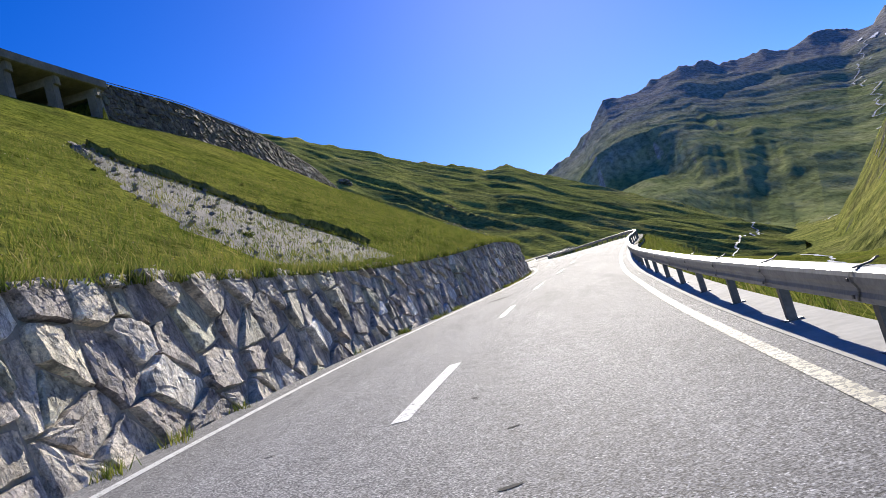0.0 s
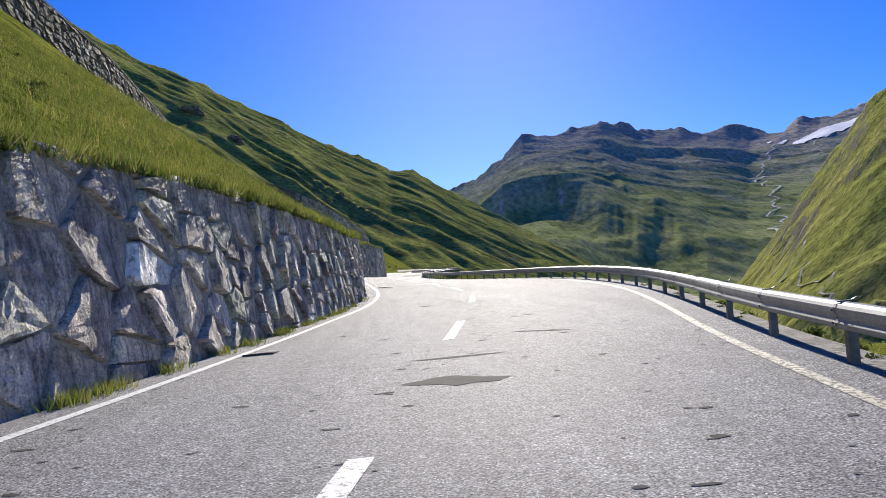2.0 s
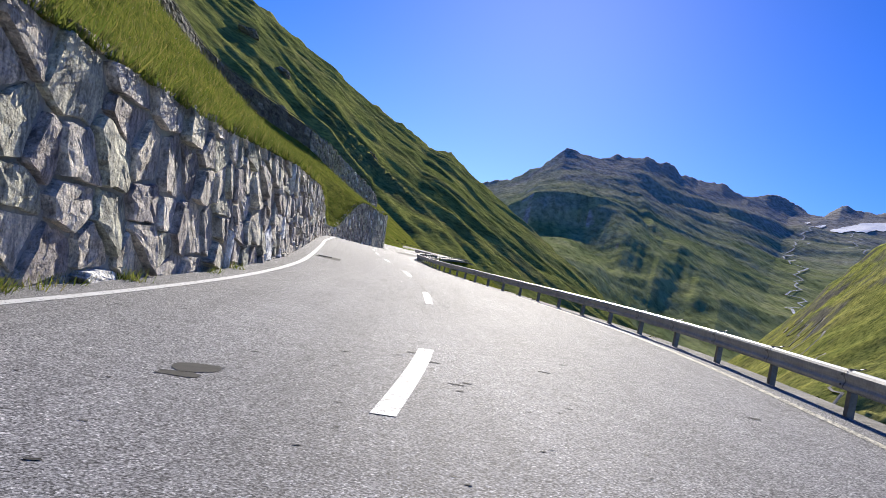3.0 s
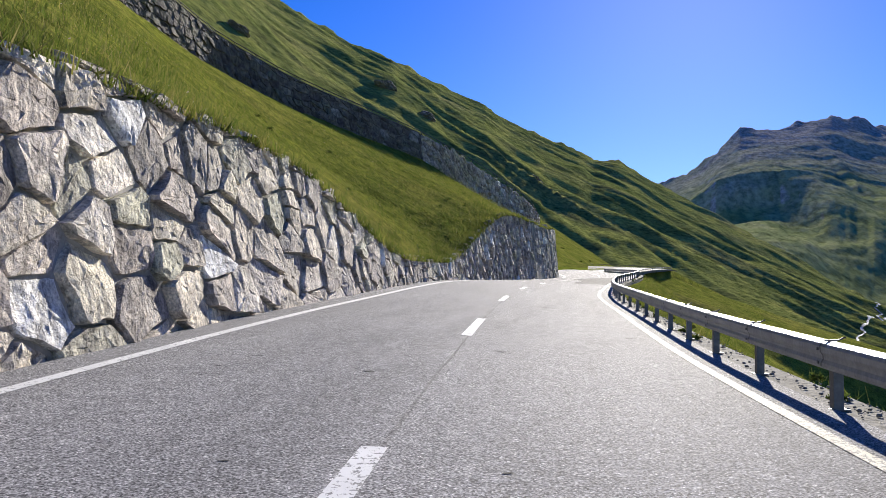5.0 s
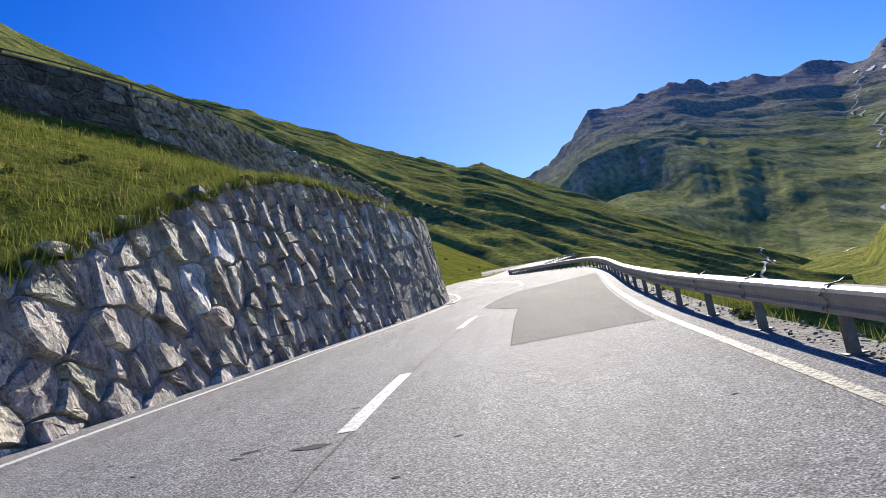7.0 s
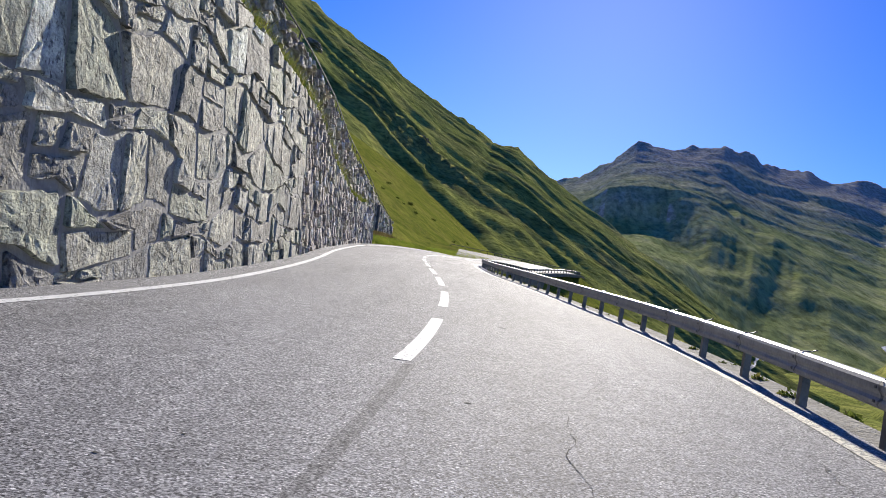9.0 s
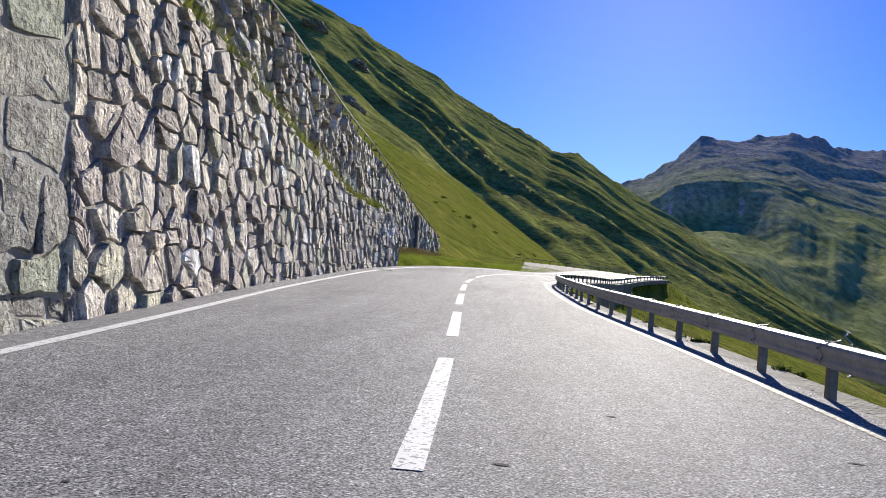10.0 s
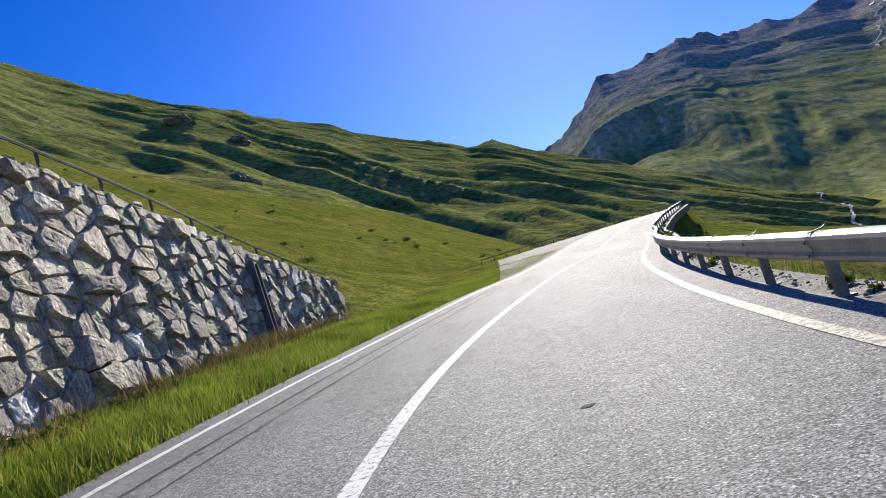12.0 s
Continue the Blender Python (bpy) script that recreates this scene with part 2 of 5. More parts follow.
M_LINE = mat_paint("road_paint", (0.64, 0.64, 0.63), (0.76, 0.76, 0.75), 0.51)
M_EDGE = mat_paint("edge_line_paint", (0.66, 0.66, 0.64), (0.78, 0.78, 0.76), 0.54)
M_LINE_OLD = mat_paint("worn_road_paint", (0.5, 0.47, 0.36), (0.66, 0.63, 0.5), 0.45)
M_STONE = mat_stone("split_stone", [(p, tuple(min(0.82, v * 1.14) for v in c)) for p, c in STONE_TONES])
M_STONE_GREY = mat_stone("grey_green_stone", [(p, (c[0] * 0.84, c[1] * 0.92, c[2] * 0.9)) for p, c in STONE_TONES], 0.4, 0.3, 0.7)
# same stone, toned down: the upper wall's shade is put into the colour
M_STONE_SHADE = mat_stone("shaded_stone", [(p, tuple(v * 0.36 for v in c)) for p, c in STONE_TONES], 0.5)
M_MORTAR = mat_plain("mortar", [(0.3, (0.3, 0.285, 0.26)), (0.7, (0.45, 0.43, 0.39))], 1.5, 0.92, 0.6, bdist=0.03)
M_STEEL = mat_plain("galvanised_steel", [(0.3, (0.22, 0.22, 0.22)), (0.7, (0.33, 0.33, 0.32))], 3, 0.5, 0.1, 0.35)
M_POST = mat_plain("post_steel", [(0.3, (0.1, 0.1, 0.1)), (0.7, (0.2, 0.195, 0.19))], 4, 0.55, 0.15, 0.6)
M_RAIL_OLD = mat_plain("weathered_rail", [(0.3, (0.08, 0.078, 0.075)), (0.7, (0.15, 0.145, 0.14))], 2, 0.8, 0.15, 0.0, spec=0.15)
M_CONC = mat_plain("concrete", [(0.3, (0.34, 0.33, 0.31)), (0.7, (0.47, 0.46, 0.43))], 0.8, 0.9, 0.3)
M_LEDGE = mat_plain("weathered_ledge", [(0.3, (0.12, 0.115, 0.095)), (0.5, (0.21, 0.2, 0.17)), (0.7, (0.33, 0.315, 0.275))], 1.7, 0.95, 1.0, bdist=0.04)
# darker concrete tone, shared by viaduct, embankment, verge stones and one mortar bed
M_CONC_DARK = mat_plain("dark_concrete", [(0.3, (0.13, 0.125, 0.115)), (0.7, (0.27, 0.26, 0.24))], 0.6, 0.9, 0.4)
M_GRAVEL = mat_plain("roadside_gravel", [(0.3, (0.15, 0.145, 0.13)), (0.7, (0.31, 0.3, 0.27))], 2.5, 0.95, 1.0, bdist=0.04)
M_SCREE = mat_plain("eroded_scree", [(0.3, (0.17, 0.155, 0.135)), (0.7, (0.29, 0.265, 0.235))], 2.5, 0.95, 1.0, bdist=0.08)
M_ROCK = mat_plain("outcrop_rock", [(0.3, (0.18, 0.17, 0.14)), (0.7, (0.36, 0.33, 0.28))], 0.25, 0.95, 1.0, bdist=0.5, spec=0.1)
M_MEADOW = mat_meadow("meadow", True)
M_HILL = mat_meadow("alpine_slope", False)
M_CRAG = mat_crag("mountain_rock")
M_SNOW = mat_plain("snow", [(0.3, (0.75, 0.77, 0.8)), (0.7, (0.85, 0.86, 0.88))], 0.01, 0.7, 0.2)
M_WATER = mat_plain("stream_water", [(0.4, (0.13, 0.15, 0.15)), (0.62, (0.7, 0.72, 0.71))], 0.3, 0.5, 0.3)
M_IRON = mat_plain("cast_iron", [(0.3, (0.05, 0.048, 0.045)), (0.7, (0.11, 0.1, 0.09))], 5, 0.6, 0.3, 0.4)
M_GRANITE = mat_plain("carved_granite", [(0.3, (0.3, 0.29, 0.26)), (0.7, (0.42, 0.4, 0.37))], 9, 0.9, 0.4)
# near-black for the lettering, and for the shade inside grates and slots
M_DARK = mat_plain("near_black", [(0.3, (0.02, 0.02, 0.02)), (0.7, (0.045, 0.043, 0.04))], 3)


def mat_blade(name, stops):
    m = Mat(name, 0.9, spec=0.06)
    col = m.mix(0.95, m.ramp(m.geo.outputs["Random Per Island"], stops), m.ramp(m.noise(0.6, 5, 0.65), [(0.38, (0.45, 0.52, 0.4)), (0.5, (1.0, 1.0, 1.0)), (0.62, (1.35, 1.25, 1.1))]), "MULTIPLY")
    m.b.inputs["Transmission Weight"].default_value = 0.0
    tr = m.node("ShaderNodeBsdfTranslucent")
    m.link(col, tr.inputs[0])
    mx = m.node("ShaderNodeMixShader")
    mx.inputs[0].default_value = 0.38
    m.link(m.b.outputs[0], mx.inputs[1])
    m.link(tr.outputs[0], mx.inputs[2])
    m.link(mx.outputs[0], m.t.nodes["Material Output"].inputs["Surface"])
    return m.done(col)


M_GRASS = mat_blade("grass_blades", [(0.0, (0.095, 0.14, 0.025)), (0.5, (0.165, 0.2, 0.04)), (0.8, (0.245, 0.24, 0.065)), (1.0, (0.31, 0.27, 0.11))])
M_HERB = mat_blade("lush_herbs", [(0.0, (0.1, 0.17, 0.02)), (0.45, (0.19, 0.27, 0.035)), (0.8, (0.3, 0.32, 0.06)), (1.0, (0.36, 0.33, 0.1))])
M_RUST = mat_blade("rusty_seed_heads", [(0.0, (0.07, 0.07, 0.03)), (0.6, (0.14, 0.1, 0.05)), (1.0, (0.2, 0.17, 0.08))])
M_FLOWER = mat_blade("meadow_flowers", [(0.0, (0.7, 0.55, 0.06)), (0.6, (0.75, 0.65, 0.2)), (0.75, (0.75, 0.72, 0.66)), (1.0, (0.6, 0.45, 0.55))])
M_SHRUB = mat_blade("shrub_leaves", [(0.0, (0.06, 0.09, 0.02)), (0.7, (0.12, 0.16, 0.035)), (1.0, (0.2, 0.16, 0.06))])


# ---- building helpers ----
def mesh_from(name, verts, faces, material, smooth=False):
    me = bpy.data.meshes.new(name)
    me.from_pydata([tuple(v) for v in verts], [], [tuple(f) for f in faces])
    me.materials.append(material)
    if smooth:
        me.polygons.foreach_set("use_smooth", [True] * len(me.polygons))
    me.update()
    return me


def grid_mesh(name, pts, material, smooth=True, close=False):
    """A sheet from an array of shape (rows, columns, 3)."""
    r, c = pts.shape[:2]
    idx = np.arange(r * c).reshape(r, c)
    f = np.stack([idx[:-1, :-1], idx[:-1, 1:], idx[1:, 1:], idx[1:, :-1]], -1).reshape(-1, 4)
    return mesh_from(name, pts.reshape(-1, 3).tolist(), f.tolist(), material, smooth)


def part(name, me, parent, label="", m=None):
    ob = new(name, me)
    ob.parent = parent
    if m is not None:
        ob.matrix_basis = m
    if label:
        ob["label"] = label
    return ob


def box(cx, cy, cz, sx, sy, sz):
    """Corners and faces of a box round a centre."""
    v = [(cx + sx * i / 2, cy + sy * j / 2, cz + sz * k / 2) for k in (-1, 1) for j in (-1, 1) for i in (-1, 1)]
    return v, [(0, 2, 3, 1), (4, 5, 7, 6), (0, 1, 5, 4), (2, 6, 7, 3), (0, 4, 6, 2), (1, 3, 7, 5)]


def tab(pairs, smooth=6.0):
    """A smooth function through a short table."""
    ys = np.arange(-400.0, 1200.0, 0.5)
    p = np.array(pairs, float)
    v = np.interp(ys, p[:, 0], p[:, 1])
    n = int(smooth / 0.5)
    k = np.exp(-0.5 * (np.arange(-3 * n, 3 * n + 1) / max(n, 1)) ** 2)
    k /= k.sum()
    vs = np.convolve(np.pad(v, 3 * n, "edge"), k, "valid")
    return lambda y: np.interp(y, ys, vs)

# ---- the line of the road: everything is laid out along y ----
X_LEFT = tab([(-60, -3.6), (-10, -4.1), (0, -4.2), (8, -4.15), (18, -3.85), (24, -3.4), (32, -2.6), (41, -1.5), (47, -0.5), (52, 0.2), (59.5, 1.05), (65.5, 1.6), (71, 2.2), (77, 2.55), (83, 2.65), (89, 2.55), (98, 2.0), (107, 1.4), (113, 0.9), (119, 0.5), (125, 0.2), (133, -0.3), (142, -0.78), (150, -0.68), (154, -0.45), (166, 0.6), (178, 2.2), (188, 3.4), (194, 3.6), (199, 3.35), (204, 3.05), (211, 2.4), (217, 1.73), (222, 1.36), (226, 1.15), (230, 0.92), (234, 0.82), (238, 0.98), (242, 1.3), (247.5, 2.1), (253, 3.0), (271, 5.5), (277, 6.6), (287, 8.3), (300, 11.7), (315, 16.2), (330, 22.0), (345, 29.0)], 2.0)
X_MID = tab([(-60, -1.9), (-10, -1.9), (0, -1.7), (8, -1.3), (12, -1.0), (24, -0.1), (36, 1.3), (47.6, 3.0), (59.3, 4.6), (71, 6.05), (83, 6.35), (95, 5.8), (107, 4.7), (119, 3.9), (131, 3.3), (142.5, 3.1), (154, 3.5), (166, 4.4), (178, 5.9), (188, 7.1), (194, 7.2), (200, 7.1), (208, 6.6), (221, 5.58), (229, 5.0), (236, 4.7), (243, 4.82), (250, 5.7), (262, 7.6), (277, 10.5), (287, 12.1), (300, 15.3), (315, 19.8), (330, 25.5), (345, 32.5)], 2.5)
X_RIGHT = tab([(-60, 0.6), (-10, 0.9), (0, 1.3), (5, 1.6), (12, 2.05), (20, 2.75), (24, 3.1), (32, 4.07), (41, 5.35), (47, 6.25), (52, 7.05), (58.5, 8.45), (65.5, 9.68), (71, 10.2), (77, 10.6), (83, 10.5), (92, 9.6), (100, 8.4), (107, 7.7), (113, 7.25), (119, 7.02), (125, 6.82), (133, 6.46), (138, 6.45), (142, 6.57), (150, 6.96), (157, 7.32), (166, 8.2), (178, 9.7), (187, 10.6), (193, 10.8), (199, 10.6), (204, 10.2), (211, 9.6), (215, 9.15), (219.6, 8.65), (224.5, 8.35), (228, 8.25), (233, 8.05), (240, 7.95), (246, 8.3), (253, 9.05), (258, 9.8), (265, 11.2), (277, 13.4), (287, 15.0), (300, 18.4), (315, 23.05), (320, 24.3), (325, 25.5), (330, 26.6), (334, 27.5), (345, 29.9)], 2.0)
Z_ROAD = tab([(-60, -3.7), (-20, -1.4), (10, 0.31), (40, 2.1), (70, 3.98), (100, 5.85), (130, 7.61), (160, 9.3), (190, 11.08), (220, 12.9), (250, 14.7), (262, 15.35), (270, 15.72), (280, 16.08), (290, 16.7), (300, 17.5), (310, 18.27), (318, 18.75), (330, 19.3), (345, 19.8)], 5.0)
FALL = tab([(-20, -0.05), (10, -0.05), (25, -0.006), (40, 0.023), (55, 0.046), (70, 0.065), (85, 0.053), (100, 0.01), (115, -0.036), (130, -0.054), (145, -0.053), (160, -0.017), (175, 0.019), (190, 0.045), (205, 0.029), (220, 0.016), (235, -0.009), (250, -0.045), (265, -0.047), (340, -0.05)], 5.0)
X_RIDE = tab([(0, 0), (11, 0.25), (21.4, 1.0), (32, 2.0), (42, 3.2), (52, 4.4), (61.6, 5.4), (70, 6.2), (80, 6.9), (90, 6.8), (97.4, 6.3), (112, 5.4), (122.7, 4.75), (133, 4.6), (147, 4.9), (162, 6.2), (177, 7.3), (189, 7.6), (198, 7.5), (216, 6.7), (234, 6.1), (260, 8.0), (290, 13.0), (330, 31.0)], 2.0)
H_WALL = tab([(-60, 2.3), (12, 2.35), (28, 2.4), (40, 2.6), (48, 2.85), (56, 3.1), (64, 3.15), (72, 3.0), (77, 2.85), (84, 3.0), (92, 3.15), (104, 3.25), (112, 3.4), (117, 3.45), (120, 3.3), (124, 2.75), (128, 2.0), (132, 1.45), (136, 1.15), (144, 1.1), (148, 1.15), (152, 1.75), (156, 2.75), (160, 3.7), (164, 4.6), (168, 5.2), (172, 5.35), (176, 5.2), (182, 5.0), (188, 4.9), (196, 5.1), (208, 5.15), (216, 5.0), (220, 4.5), (224, 4.0), (228, 3.6), (232, 3.0), (238, 2.7), (246, 2.4)], 1.2)
# the upper road's wall: face line and top
X_UP = tab([(-60, -46), (0, -38), (40, -32), (57, -30), (70, -28), (80, -26), (99, -24), (125, -23), (150, -23), (164, -22.6), (172, -20.0), (179.5, -16), (186, -10.7), (196, -5.5), (208, -1.6), (216, -0.9), (226, -1.2), (236, -1.9), (246, -2.6), (262, -2.3), (272, -1.6), (290, 0.0)], 2.0)
Z_UP = tab([(-60, 27), (0, 28), (57, 29.3), (75, 29.9), (99, 30.6), (125, 30.4), (150, 29.0), (166, 28.2), (179.5, 26.6), (186, 25.2), (196, 23.2), (208, 21.4), (216, 20.7), (236, 20.7), (246, 21.12), (256, 20.4), (264, 19.45), (272, 18.4), (290, 17.9)], 2.0)
RAIL_OFF = tab([(-60, 0.47), (60, 0.47), (100, 0.45), (118, 0.52), (137, 0.62), (150, 0.45), (175, 0.36), (190, 0.26), (203, 0.3), (214, 0.5), (230, 0.5), (345, 0.45)], 3.0)  # posts beyond the edge line
H_UP = tab([(-60, 3.6), (100, 3.5), (130, 3.2), (155, 3.0), (170, 2.7), (200, 2.7)], 4.0)
SET = 0.7  # wall foot left of the edge line
Y_WALL_END = 241.0


def road_z(x, y):
    return Z_ROAD(y) + FALL(y) * (x - X_RIDE(y))


def fbm(x, y, scale, octaves=4):
    return noise.fractal(Vector((x / scale, y / scale, 3.7)), 1.0, 2.0, octaves)


# ---- ground: one sheet ----
def up_foot(y):
    """Height of the foot of the upper wall: on the meadow first, on the lower wall's ledge past the bend."""
    ledge = float(road_z(X_LEFT(y), y)) + float(H_WALL(y)) + 0.03
    k = min(1.0, max(0.0, (y - 187.0) / 9.0))
    return (float(Z_UP(y)) - float(H_UP(y))) * (1 - k * k * (3 - 2 * k)) + ledge * k * k * (3 - 2 * k)


def ground_section(y):
    """The cross-section at y from the far left to the far right, as (x, z) pairs."""
    xl, xr = float(X_LEFT(y)), float(X_RIGHT(y))
    zl, zr = float(road_z(xl, y)), float(road_z(xr, y))
    xu, zu = float(X_UP(y)), float(Z_UP(y))
    left = []
    if y < Y_WALL_END:
        h = float(H_WALL(y))
        wx, wz = xl - SET - 0.12 * h - 0.45, zl + h - 0.12
        ux = xu + 0.3
        uz = up_foot(y)
        if ux > wx - 0.8:
            ux = wx - 0.8
        mid = []
        for f in (0.0, 0.06, 0.15, 0.28, 0.42, 0.56, 0.7, 0.84, 0.94, 1.0):
            sag = 0.25 * math.sin(math.pi * f) * (abs(ux - wx) / 8)
            mid.append((wx + (ux - wx) * f, wz + (uz - wz) * f - sag * 0.6))
        foot = [(xl - SET - 0.5, zl - 0.3)]
        left = mid[::-1] + foot
    else:
        bx, bz = xu + 0.3, zl + 0.35 + 0.02 * (xl - xu)
        flat = min(1.0, max(0.0, (y - 266) / 6.0))
        left = []
        for f in (0, 0.1, 0.2, 0.32, 0.45, 0.58, 0.72, 0.85, 0.94, 1.0):
            x = bx + (xl - 1.0 - bx) * f
            z = bz + (zl + 0.02 - bz) * f + 0.12 * math.sin(math.pi * f)
            left.append((x, z + (float(road_z(x, y)) - 0.14 - z) * flat))
        left.append((xl - 0.5, zl - 0.25))
    # upper road bench and the hillside above it
    top = zu - 4.1 if y < 68 else (zu - 0.05 if y < 272 else left[0][1] + 0.1)
    join = min(1.0, max(0.0, (y - 262) / 20.0))
    bench = 8.0 * (1 - join) + 0.6 * join
    far = []
    for d in (0.6, bench, bench + 3, bench + 7, bench + 12, bench + 18, bench + 25, bench + 33, bench + 42, bench + 52, bench + 64, bench + 80, bench + 110, bench + 170, bench + 240):
        dd = max(0.0, d - bench)
        far.append((left[0][0] - d, top + 0.56 * dd + (0.02 * d if d <= bench else 0) + (0.0 if dd == 0 else 0.06 * dd * fbm(left[0][0] - d, y, 60) + min(1.0, dd / 8) * (1.1 * fbm(left[0][0] - d, y, 17) + 0.5 * fbm(left[0][0] - d, y, 6)))))
    # right: verge, bank, valley floor
    drop = 1.9 * min(1.0, max(0.0, (y - 252) / 6.0))
    ro = float(RAIL_OFF(y)) - 0.55
    right = [(xr + ro + 0.55, zr - 0.3), (xr + ro + 1.12, zr - 0.3 - drop * 0.9), (xr + 1.5, zr - 0.45 - drop)]
    floor_z = -26 + 0.035 * y + 0.00002 * y * y
    z1 = zr - 0.45 - drop
    run = (z1 - floor_z) / (0.62 - 0.3 * min(1.0, max(0.0, (y - 262) / 30.0)))
    for f in (0.05, 0.12, 0.2, 0.32, 0.46, 0.62, 0.8, 1.0):
        x = xr + 1.5 + run * f
        right.append((x, z1 + (floor_z - z1) * (f ** 0.92) + 0.9 * fbm(x, y, 14) * min(1, f * 3)))
    x0 = xr + 1.5 + run
    for d in (12, 30, 60, 100, 150, 220, 320, 460, 640):
        right.append((x0 + d, floor_z - 2 + 2.5 * fbm(x0 + d, y, 40) + (0.0 if d < 200 else (d - 200) * 0.12)))
    under = [(xl + 0.6, zl - 0.3), ((xl + xr) / 2, (zl + zr) / 2 - 0.3), (xr - 0.3, zr - 0.3)]
    return far[::-1] + left + under + right


ys = [-160, -110, -75, -50] + list(np.arange(-36, 300, 1.5)) + [304, 310, 318, 328, 340, 356, 376, 400, 430, 470, 520]
rows = []
for y in ys:
    yy = min(y, 332.0)
    sec = ground_section(yy)
    rise = max(0.0, y - 332) 
    row = []
    for x, z in sec:
        xx = x + 0.3 * rise
        b = 0.0 if abs(x - float(X_MID(yy))) < 6.2 else 0.16 * fbm(x, y, 3.0) * min(1.0, (abs(x - float(X_MID(yy))) - 6.2) / 3)
        row.append((xx, y, z + b - rise * 0.05))
    rows.append(row)
GROUND = np.array(rows)
ground = new("ground", grid_mesh("ground", GROUND, M_MEADOW))
tagged(ground, "steep alpine meadow falling from the road to the valley", "ground", kind="structure")



# ---- mountains, each a ridge with its slopes ----
def lattice(ix, iy):
    h = (ix.astype(np.int64) * 374761393 + iy.astype(np.int64) * 668265263) & 0x7FFFFFFF
    h = ((h ^ (h >> 13)) * 1274126177) & 0x7FFFFFFF
    return ((h ^ (h >> 16)) & 0xFFFF) / 65535.0 * 2 - 1


def soft(x, y):
    """Smooth random field between -1 and 1."""
    ix, iy = np.floor(x), np.floor(y)
    fx, fy = x - ix, y - iy
    fx, fy = fx * fx * fx * (fx * (fx * 6 - 15) + 10), fy * fy * fy * (fy * (fy * 6 - 15) + 10)
    a, b2, c, d = lattice(ix, iy), lattice(ix + 1, iy), lattice(ix, iy + 1), lattice(ix + 1, iy + 1)
    return (a * (1 - fx) + b2 * fx) * (1 - fy) + (c * (1 - fx) + d * fx) * fy


def rough_field(x, y, octaves):
    return sum(soft(x * 2.03 ** k + 17.3 * k, y * 2.03 ** k - 9.1 * k) * 0.5 ** k for k in range(octaves))


def ridged(x, y, octaves):
    return sum((1 - 2 * np.abs(soft(x * 2.07 ** k + 5.7 * k, y * 2.07 ** k + 3.3 * k))) * 0.5 ** k for k in range(octaves))


def ridge(name, centre, table, n_rows, d_az, material, relief, axis, label, foot, bend=1.0, bumps=0.5, levels=4, steps=()):
    """table: azimuth, elevation of the crest and its distance from centre. relief: (amplitude, length
    across the spurs, length along the spurs, fine amplitude); axis: azimuth across which the spurs repeat."""
    t = np.array(table, float)
    az = np.arange(t[0, 0], t[-1, 0] + d_az, d_az)
    el, far = np.interp(az, t[:, 0], t[:, 1]), np.interp(az, t[:, 0], t[:, 2])
    f = np.concatenate([np.linspace(0, 1, n_rows), [1.02, 1.06, 1.15, 1.3]])[:, None]
    fr, fz = np.array([foot(a) for a in az]).T
    crest = far * np.tan(np.radians(el))
    r = fr + (far - fr) * f
    span = max(1, int(2.0 / d_az))
    broad = np.convolve(np.pad(crest, span, mode="edge"), np.ones(2 * span + 1) / (2 * span + 1), "valid")
    form = broad + (crest - broad) * np.minimum(f, 1) ** 9
    z = np.where(f <= 1, fz + (form - fz) * np.minimum(f, 1) ** bend, crest - (f - 1) * (abs(crest) + 60) * 2.2)
    px, py = r * np.sin(np.radians(az)), r * np.cos(np.radians(az))
    ca, sa = math.cos(radians(axis)), math.sin(radians(axis))
    u, w = px * sa + py * ca, px * ca - py * sa
    amp, lu, lw, fine = relief
    warp = 0.9 * soft(u / (lu * 2.3), w / (lw * 0.6))
    spur = ridged(u / lu + warp, w / lw + 0.4, levels) + bumps * rough_field(u / (lu * 0.7), w / (lu * 0.9), 4)
    k = np.clip(f / 0.12, 0, 1) * np.clip((1.0 - f) / 0.1, 0.0, 1) ** 0.7
    z = z + k * amp * (spur - 0.35) + np.clip(f / 0.05, 0, 1) * fine * rough_field(u / (fine * 16), w / (fine * 40), 5) * np.where(f < 0.97, 1, 0.55)
    z = z + np.clip(f, 0, 1) ** 45 * np.clip((1.3 - f) / 0.3, 0, 1) * far * 0.0045 * rough_field(az * 0.9, az * 0 + 2.5, 6)
    for brink, width, height in steps:
        # a steep step along a line of (azimuth, part of the climb), gentler ground above and below it
        b = np.array(brink)
        wob = 0.03 * rough_field(az * 0.35, az * 0 + height, 4)
        fade = np.clip((az - b[0, 0]) / 1.2, 0, 1) * np.clip((b[-1, 0] - az) / 3.5, 0, 1)
        x = (f - np.interp(az, b[:, 0], b[:, 1]) - wob) / width
        z = z + fade * height * x * np.exp(-0.5 * x * x) * np.clip((1 - f) / 0.06, 0, 1)
    pts = np.stack([centre[0] + px, centre[1] + py, centre[2] + z], -1)
    return tagged(new(name, grid_mesh(name, pts, material)), label, "mountain", kind="structure")


O = (5.0, 125.0, 8.0)


def hill_foot(a):
    r0 = 200.0 + max(0.0, a + 12) * 4
    return r0, (0.52 * max(0.0, -r0 * math.sin(radians(a)) - 10) + 4 if a < -3 else 4 - (a + 3) * 1.2)


